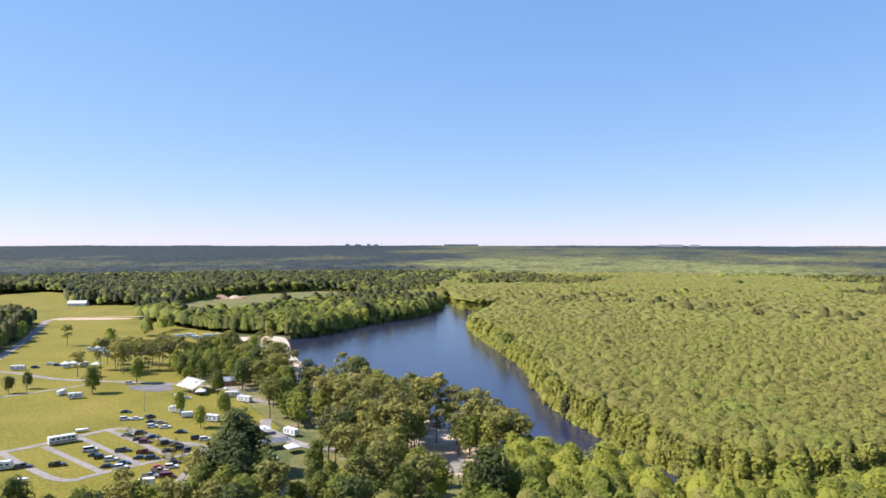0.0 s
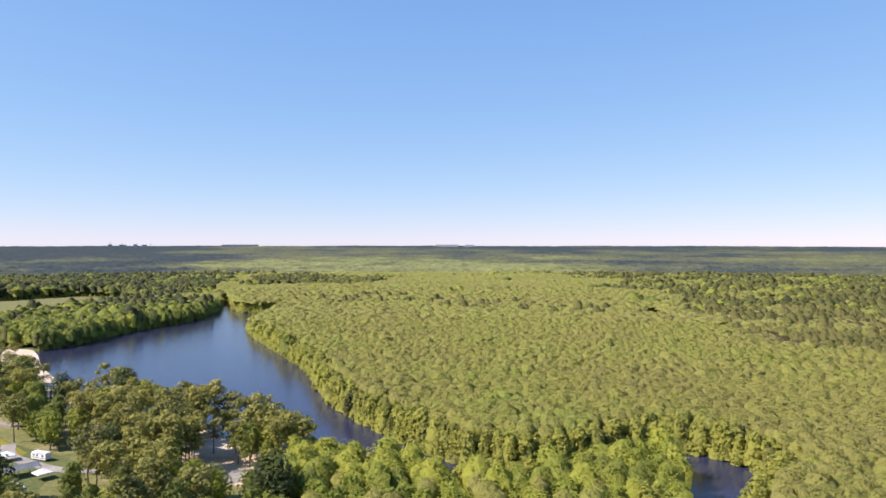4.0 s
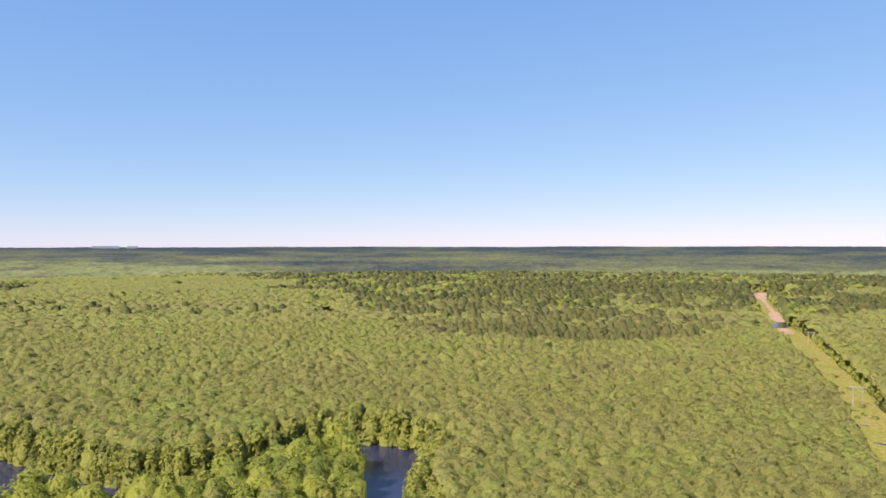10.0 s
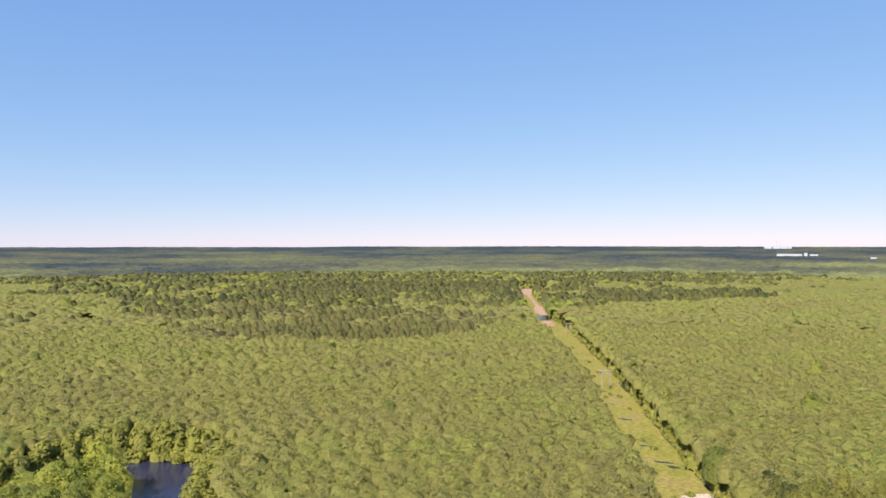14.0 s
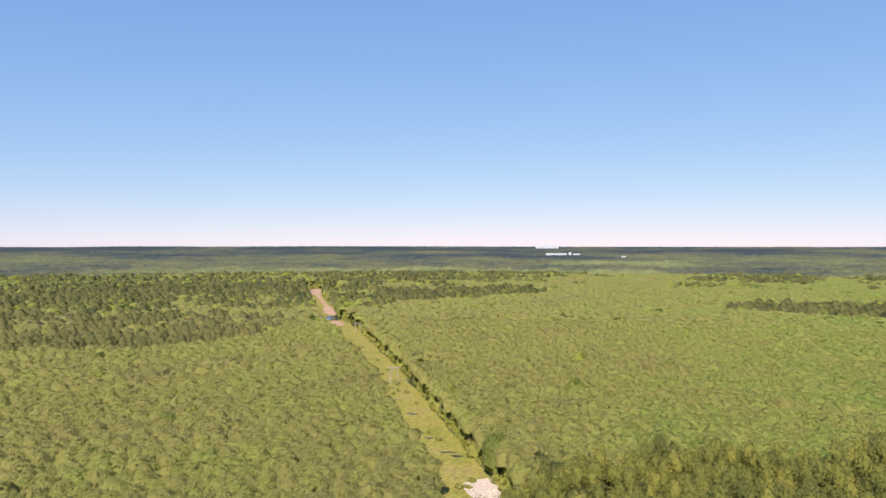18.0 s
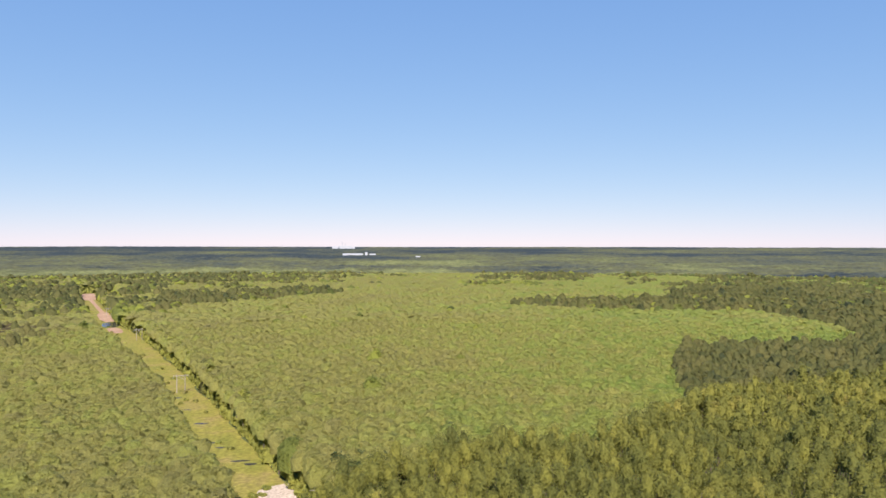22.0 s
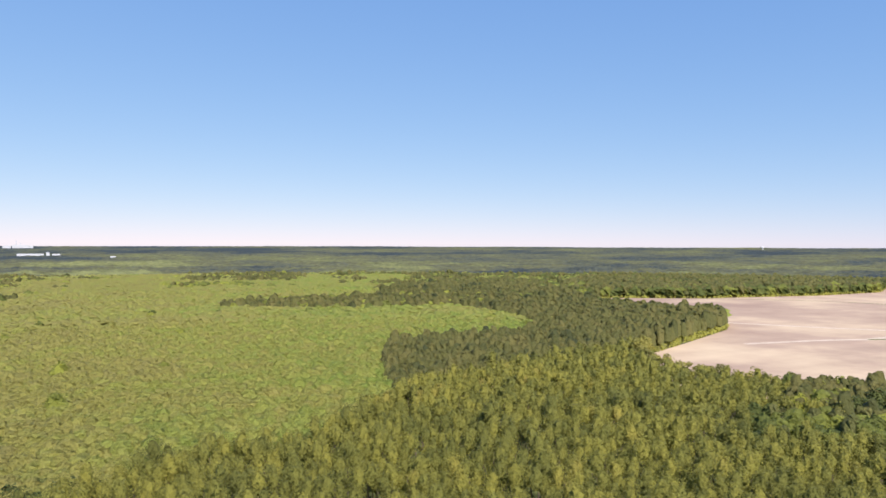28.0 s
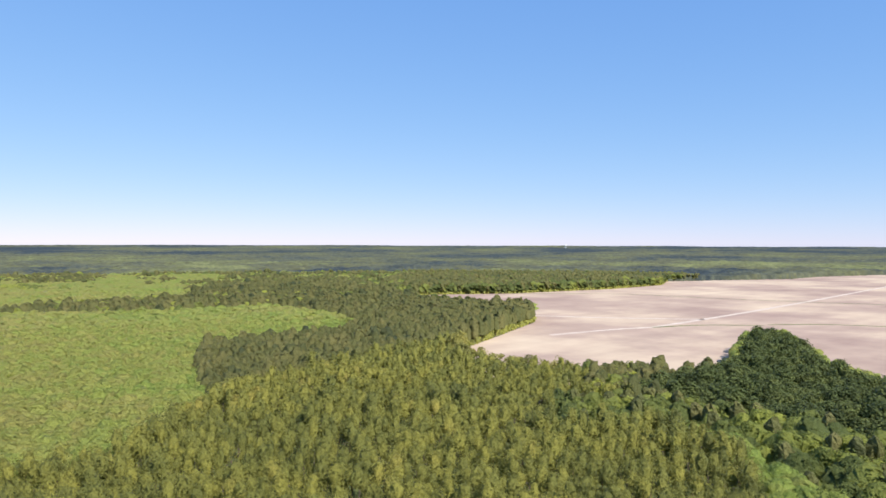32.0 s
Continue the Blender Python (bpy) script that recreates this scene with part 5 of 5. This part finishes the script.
for x, y in ((385, 107), (596, 199), (790, 296)):
    stand("h_frame", h_frame, pose(x, y, 0, 0, 0, 24))


def light_pole(h=9.0, arm=True):
    ob = tagged(new("utility_pole"), "grey timber utility pole with a crossarm", "utility pole", "utility poles")
    part("pole", rod(bmesh.new(), (0, 0, 0), (0, 0, h), 0.17, 0.11), M_POLE, ob)
    part("crossarm", boxed(0, 0, h - 0.6, 0.12, 2.4, 0.12), M_POLE, ob)
    for y in (-1.0, 1.0):
        part("insulator", rod(bmesh.new(), (0, y, h - 0.48), (0, y, h - 0.25), 0.06, 0.04, 6), M_GREYST, ob)
    return ob


for x, y, a in ((205, 19.5, 20), (-141, 330, 10), (-222, 372, 0), (-217, 414, 20), (-330, 560, 60)):
    stand("utility_pole", light_pole, pose(x, y, 0, 0, 0, a))


# ---- far works on the skyline ----
M_WORKS = plain("weathered_cladding", (0.40, 0.41, 0.42), 0.6)


def works(az, r, blocks, stacks, label):
    ob = tagged(new("industrial_works"), label, "factory")
    z = float(rise(r))
    for x, w, d, h in blocks:
        part("building", boxed(x, 0, 0, w, d, h), M_WORKS, ob)
    for x, h in stacks:
        part("chimney", rod(bmesh.new(), (x, 0, 0), (x, 0, h), 2.4, 1.7, 10), M_WORKS, ob)
    ob.matrix_basis = pose(r * math.sin(radians(az)), r * math.cos(radians(az)), z, 0, 0, -az)
    return ob


works(86.9, 4500, [(-50, 40, 20, 24), (-8, 34, 24, 28), (30, 50, 30, 27), (66, 18, 20, 24)], [(-6, 52), (14, 40)], "white factory blocks with a tall chimney on the skyline")
works(88.2, 3300, [(-30, 95, 20, 21), (32, 12, 14, 26), (62, 30, 16, 20)], [], "long low white factory roof among far woods")
works(-6.2, 4700, [(-130, 24, 20, 27), (-60, 40, 20, 25), (10, 22, 20, 27), (60, 30, 20, 25)], [(-132, 42), (-66, 36), (20, 34), (96, 33)], "pale factory with chimneys on the skyline")
# two low blocks added in place of bright strips seen along the skyline
works(1.5, 4750, [(0, 230, 20, 24)], [], "low block standing in for a pale strip on the skyline")
works(18, 4750, [(0, 150, 20, 24), (150, 60, 20, 23)], [], "low block standing in for a pale strip on the skyline")
works(92.6, 3100, [(20, 20, 14, 16)], [], "small pale sheds among far woods")


def water_tower():
    ob = tagged(new("water_tower"), "white water tower above the far woods", "water tower")
    for i in range(6):
        a = i * math.pi / 3
        part("leg", rod(bmesh.new(), (5 * math.cos(a), 5 * math.sin(a), 0), (4 * math.cos(a), 4 * math.sin(a), 22), 0.35, 0.3, 6), M_WHITE, ob)
    bm = bmesh.new()
    bmesh.ops.create_uvsphere(bm, u_segments=16, v_segments=10, radius=6, matrix=Matrix.Translation((0, 0, 25)) @ Matrix.Diagonal((1, 1, 0.8, 1)))
    part("tank", bm, M_WHITE, ob)
    return ob


water_tower().matrix_basis = pose(4500 * math.sin(radians(142.8)), 4500 * math.cos(radians(142.8)), float(rise(4500)))


# ---- single trees ----
def stem(bm, rng, h, r, limbs, spread, low):
    """A tapered, slightly bent trunk with limbs."""
    at, pts = Vector((0, 0, 0)), [Vector((0, 0, -0.2))]
    for i in range(4):
        at = at + Vector((rng.normal(0, 0.12), rng.normal(0, 0.12), h / 4))
        pts.append(at.copy())
    for i in range(4):
        rod(bm, pts[i], pts[i + 1], r * (1 - i * 0.21), r * (1 - (i + 1) * 0.21), 7)
    for i in range(limbs):
        k = low + (0.95 - low) * (i + 0.5) / limbs
        a = i * 2.4 + rng.uniform(-0.4, 0.4)
        p = pts[min(3, int(k * 4))].lerp(pts[min(4, int(k * 4) + 1)], k * 4 % 1)
        q = p + Vector((math.cos(a) * spread, math.sin(a) * spread, spread * rng.uniform(0.2, 0.7))) * (1.15 - 0.6 * k)
        rod(bm, p, q, r * 0.32, r * 0.1, 5)
    return bm


TREES = {
    "cypress_tree": ("swamp", "yellow-green cypress tree standing in the swamp", 12.5, 0.28, 6, 2.4, 0.5),
    "pine_tree": ("pine", "tall olive-green pine tree with tufted branches", 17.2, 0.22, 6, 1.5, 0.45),
    "riverside_pine": ("shady", "tall dark green pine with a broad ragged crown in the camp", 18.5, 0.30, 9, 3.2, 0.5),
    "dark_pine_tree": ("dark", "dark olive pine tree in a dense stand", 16.5, 0.22, 8, 1.8, 0.35),
    "hardwood_tree": ("wood", "leafy green hardwood tree with a rounded crown", 11.0, 0.30, 6, 3.2, 0.35),
    "bank_tree": ("fresh", "bright yellow-green leafy tree on the river bank", 11.0, 0.30, 6, 3.2, 0.35),
    "oak_tree": ("oak", "large dark green oak with a wide dense crown", 12.0, 0.42, 7, 4.2, 0.3),
    "cedar_tree": ("dark", "small dark cone-shaped cedar on the lawn", 4.5, 0.12, 4, 0.6, 0.25),
}


def tree(name, variant):
    kind, label, h, r, limbs, spread, low = TREES[name]
    rng = np.random.default_rng(900 + 31 * variant + len(name))
    ob = tagged(new(name), label, "tree", name.replace("_", " ") + "s")
    part("trunk", stem(bmesh.new(), rng, h, r, limbs, spread, low), M_BARK, ob)
    if name == "oak_tree":
        q, soft = crown_broad(rng, 950, 18.5, 7.0, 0.92)
    elif name == "cedar_tree":
        q, soft = crown_pine(rng, 220, 5.2, 1.35, 0.06)
    elif name == "pine_tree":
        q, soft = crown_pine(rng, 480, 18.0, 2.8, 0.64)
    elif name == "riverside_pine":
        q, soft = crown_ragged(rng, 1000, 20.5, 5.4, 0.36)
    elif name in ("hardwood_tree", "bank_tree"):
        q, soft = crown_broad(rng, 700, 15.0, 4.9, 0.84)
    elif name == "dark_pine_tree":
        q, soft = crown_pine(rng, 420, 17.0, 2.5, 0.26)
    else:
        q, soft = crown_flat(rng, 280)
    verts, faces, soft, leaf = q.reshape(-1, 3), np.arange(len(q) * 3).reshape(-1, 3), np.repeat(soft, 3, 0), rng.uniform(0, 1, len(q))
    kind = "wood" if name == "bank_tree" else kind
    if kind in RINGS and name != "cedar_tree":
        mid = q.mean(1, keepdims=True)
        mv, mf = crown_mass(rng, kind, 9)
        side = 0.60 if kind == "wood" else INNER[kind][0]
        mv *= (side, side, INNER[kind][1])
        verts, faces = np.concatenate([(mid + (q - mid) * (0.85 if kind == "wood" else SPRAY[kind])).reshape(-1, 3), mv]), np.concatenate([faces, mf + len(verts)])
        soft, leaf = np.concatenate([soft, mass_normals(mv, mf)]), np.concatenate([leaf, np.full(len(mf), 0.5)])
    me = quads_mesh("crown", verts, faces, OWN[TREES[name][0]], soft=soft, leaf=leaf)
    c = new("crown", me)
    c.parent = ob
    return ob


TREE_RND = random.Random(77)
TREE_STOCK = {}


def plant(name, x, y, size=1.0):
    v = TREE_RND.randrange(5)
    m = pose(x, y, 0, 0, 0, TREE_RND.uniform(0, 360))
    if (name, v) not in TREE_STOCK:
        TREE_STOCK[name, v] = tree(name, v)
        TREE_STOCK[name, v].matrix_basis = m
        return
    s = size * TREE_RND.uniform(0.9, 1.12)
    copy_thing(TREE_STOCK[name, v], m @ Matrix.Diagonal((s, s, s * TREE_RND.uniform(0.95, 1.08), 1)))


NEAR_BANK = inside(TX_ALL[NEAR_IDX], TY_ALL[NEAR_IDX], BANK)
for i, k, by_river in zip(NEAR_IDX, NEAR_KIND, NEAR_BANK):
    plant("bank_tree" if by_river and k == 3 else {0: "cypress_tree", 1: "pine_tree", 2: "dark_pine_tree", 3: "hardwood_tree"}[int(k)], float(TX_ALL[i]), float(TY_ALL[i]), 0.82 if by_river else 1.0)

# trees standing singly on the lawn
plant("hardwood_tree", -185.6, 369.5, 0.9)
for x, y, s in ((-229.7, 369, 0.62), (-227, 381, 0.66), (-173.4, 396, 0.42), (-122, 324, 0.78), (-104.4, 301, 0.75), (-100, 320, 0.85), (-118, 366, 0.85), (-153, 408, 0.62), (-148, 402, 0.5), (-238, 362, 0.6)):
    plant("hardwood_tree", x, y, s)
for x, y in ((-129, 286.6), (-121, 281.7), (-111.6, 274), (-103.4, 269.4), (-103.3, 258), (-100, 258), (-95.8, 256)):
    plant("cedar_tree", x, y, 0.95)
for x, y in ((-214.8, 438), (-204.3, 436), (-199, 431), (-194.6, 425), (-192, 436), (-184, 436), (-180, 444), (-174, 444), (-168, 448), (-220, 458), (-198, 458), (-188, 452), (-208, 447), (-217.5, 416), (-290.8, 541),
             (-163, 440), (-178, 456), (-186, 464), (-210, 466)):
    plant("riverside_pine", x, y, 0.88)
for x, y, s in ((-71, 236, 1.2), (-75, 247, 1.25), (-67, 225, 1.1), (-64, 213, 1.0), (-67, 242, 1.1), (-61, 204, 0.95), (-68, 216, 0.95), (-72, 241, 1.2)):
    plant("oak_tree", x, y, s)

for x, y in ((124, 190), (131, 197), (137, 192), (129, 184), (119, 194)):
    plant("bank_tree", x, y, 0.95)

for x, y, s in ((214, 8, 0.8), (221, 13, 0.75), (226, 6, 0.8), (229, 16, 0.7), (218, 0, 0.75)):
    plant("oak_tree", x, y, s)

# dark oaks crowd the field's near corner
CLUMP_RND = random.Random(31)
for i in range(-60, 60):
    for j in range(-80, 0):
        x, y = 8.4 * i + 4.2 * (j % 2) + CLUMP_RND.uniform(-1.6, 1.6), 7.3 * j + CLUMP_RND.uniform(-1.6, 1.6)
        if x > 40 and inside(np.array([x]), np.array([y]), CLUMP)[0]:
            plant("oak_tree", x, y, CLUMP_RND.uniform(0.72, 0.98))

# airy old pines stand out from the wood along the field's near edge
EDGE_RND = random.Random(44)
for (ax, ay), (bx, by) in zip(((214, -306), (247, -293), (288, -289), (332, -309)), ((247, -293), (288, -289), (332, -309), (364, -350))):
    for i in range(int(math.hypot(bx - ax, by - ay) / 6.5)):
        k = (i + EDGE_RND.random()) * 6.5 / math.hypot(bx - ax, by - ay)
        out = EDGE_RND.uniform(1.0, 8.0)
        plant("riverside_pine", ax + (bx - ax) * k + (by - ay) * 0.02 * out, ay + (by - ay) * k - out, EDGE_RND.uniform(0.72, 0.9))

# pines at the back of the beach and round the sandy lot
for x, y in ((-14, 258), (-11, 270), (-17, 253), (-9, 262), (-20, 270), (-14, 280), (-18, 286), (6, 262), (11, 270), (-119, 470), (-106, 445), (-98, 429), (-131, 498), (-127, 514), (-89, 415)):
    plant("riverside_pine", x, y, 0.85)

# old pines round the sandy glade on the river bank
for x, y, k in ((9, 278, 1.0), (13, 271, 1.05), (18, 260, 1.1), (22, 254, 1.0), (25, 247, 1.08), (19, 246, 1.0), (14, 264, 0.95), (-3, 309, 1.05), (-10, 318, 1.0), (-9, 302, 0.95), (5, 306, 0.9)):
    plant("riverside_pine", x, y, k)

# the camp's wooded belt between lawn and river
BELT = [(-160, 415), (-172, 468), (-160, 505), (-140, 500), (-112, 455), (-84, 408), (-44, 377), (-12, 332), (14, 292), (27, 258), (30, 236), (20, 205), (0, 180),
        (-150, 165), (-150, 186), (-105, 190), (-88, 204), (-62, 222), (-56, 240), (-56, 262), (-44, 276), (-60, 296), (-70, 306), (-80, 318), (-96, 345), (-112, 376), (-140, 404)]
GAPS = [(-90, 415, 9), (-104, 453, 9), (-78, 389, 8), (-95, 428, 9), (-76, 402, 7), (-100, 458, 9), (-68, 380, 6), (-55, 262, 9), (-50, 246, 5), (-46, 231, 5), (-58, 240, 7), (2, 231, 9), (1, 221, 8), (1, 268, 6), (2, 288, 10), (5, 249, 8), (-6, 246, 7), (-60, 272, 10), (-50, 300, 5), (-58, 332, 6), (-41, 318, 5), (-58, 352, 7), (-66, 395, 9), (-80, 408, 8), (-109, 361, 7), (-99, 350, 6), (-118, 372, 8), (-122, 392, 8),
        (-48, 288, 7), (-62, 320, 5), (-84, 330, 6), (-58, 372, 8), (-130, 520, 9), (-120, 480, 7), (-105, 445, 7)]


M_CAMP = surface("trodden_camp_ground", [(0.3, (0.100, 0.105, 0.030)), (0.5, (0.160, 0.150, 0.050)), (0.62, (0.240, 0.190, 0.115)), (0.75, (0.330, 0.265, 0.180))], 0.05, 0.6, 0.95, 0.3, 0.05)
sheet("camp_ground", BELT, 0.035, M_CAMP, "trodden grass and sandy soil under the camp trees", "ground")


def belt():
    rnd = random.Random(5)
    step = 9.2
    y, row = 172.0, 0
    while y < 590:
        x = -190.0 + (row % 2) * step / 2
        while x < 40:
            px, py = x + rnd.uniform(-2.6, 2.6), y + rnd.uniform(-2.6, 2.6)
            ok = inside(np.array([px]), np.array([py]), BELT)[0] and all(math.hypot(px - a, py - b) > r for a, b, r in GAPS)
            if ok and rnd.random() < 0.86:
                shore = px > -62 and py > 236 
                u = rnd.random()
                name = "riverside_pine" if u < (0.46 if shore else 0.14) else "oak_tree" if u > 0.93 else "hardwood_tree"
                plant(name, px, py, rnd.uniform(0.85, 1.05) if name == "riverside_pine" else rnd.uniform(0.74, 1.08))
            x += step
        y += step * 0.87
        row += 1


belt()
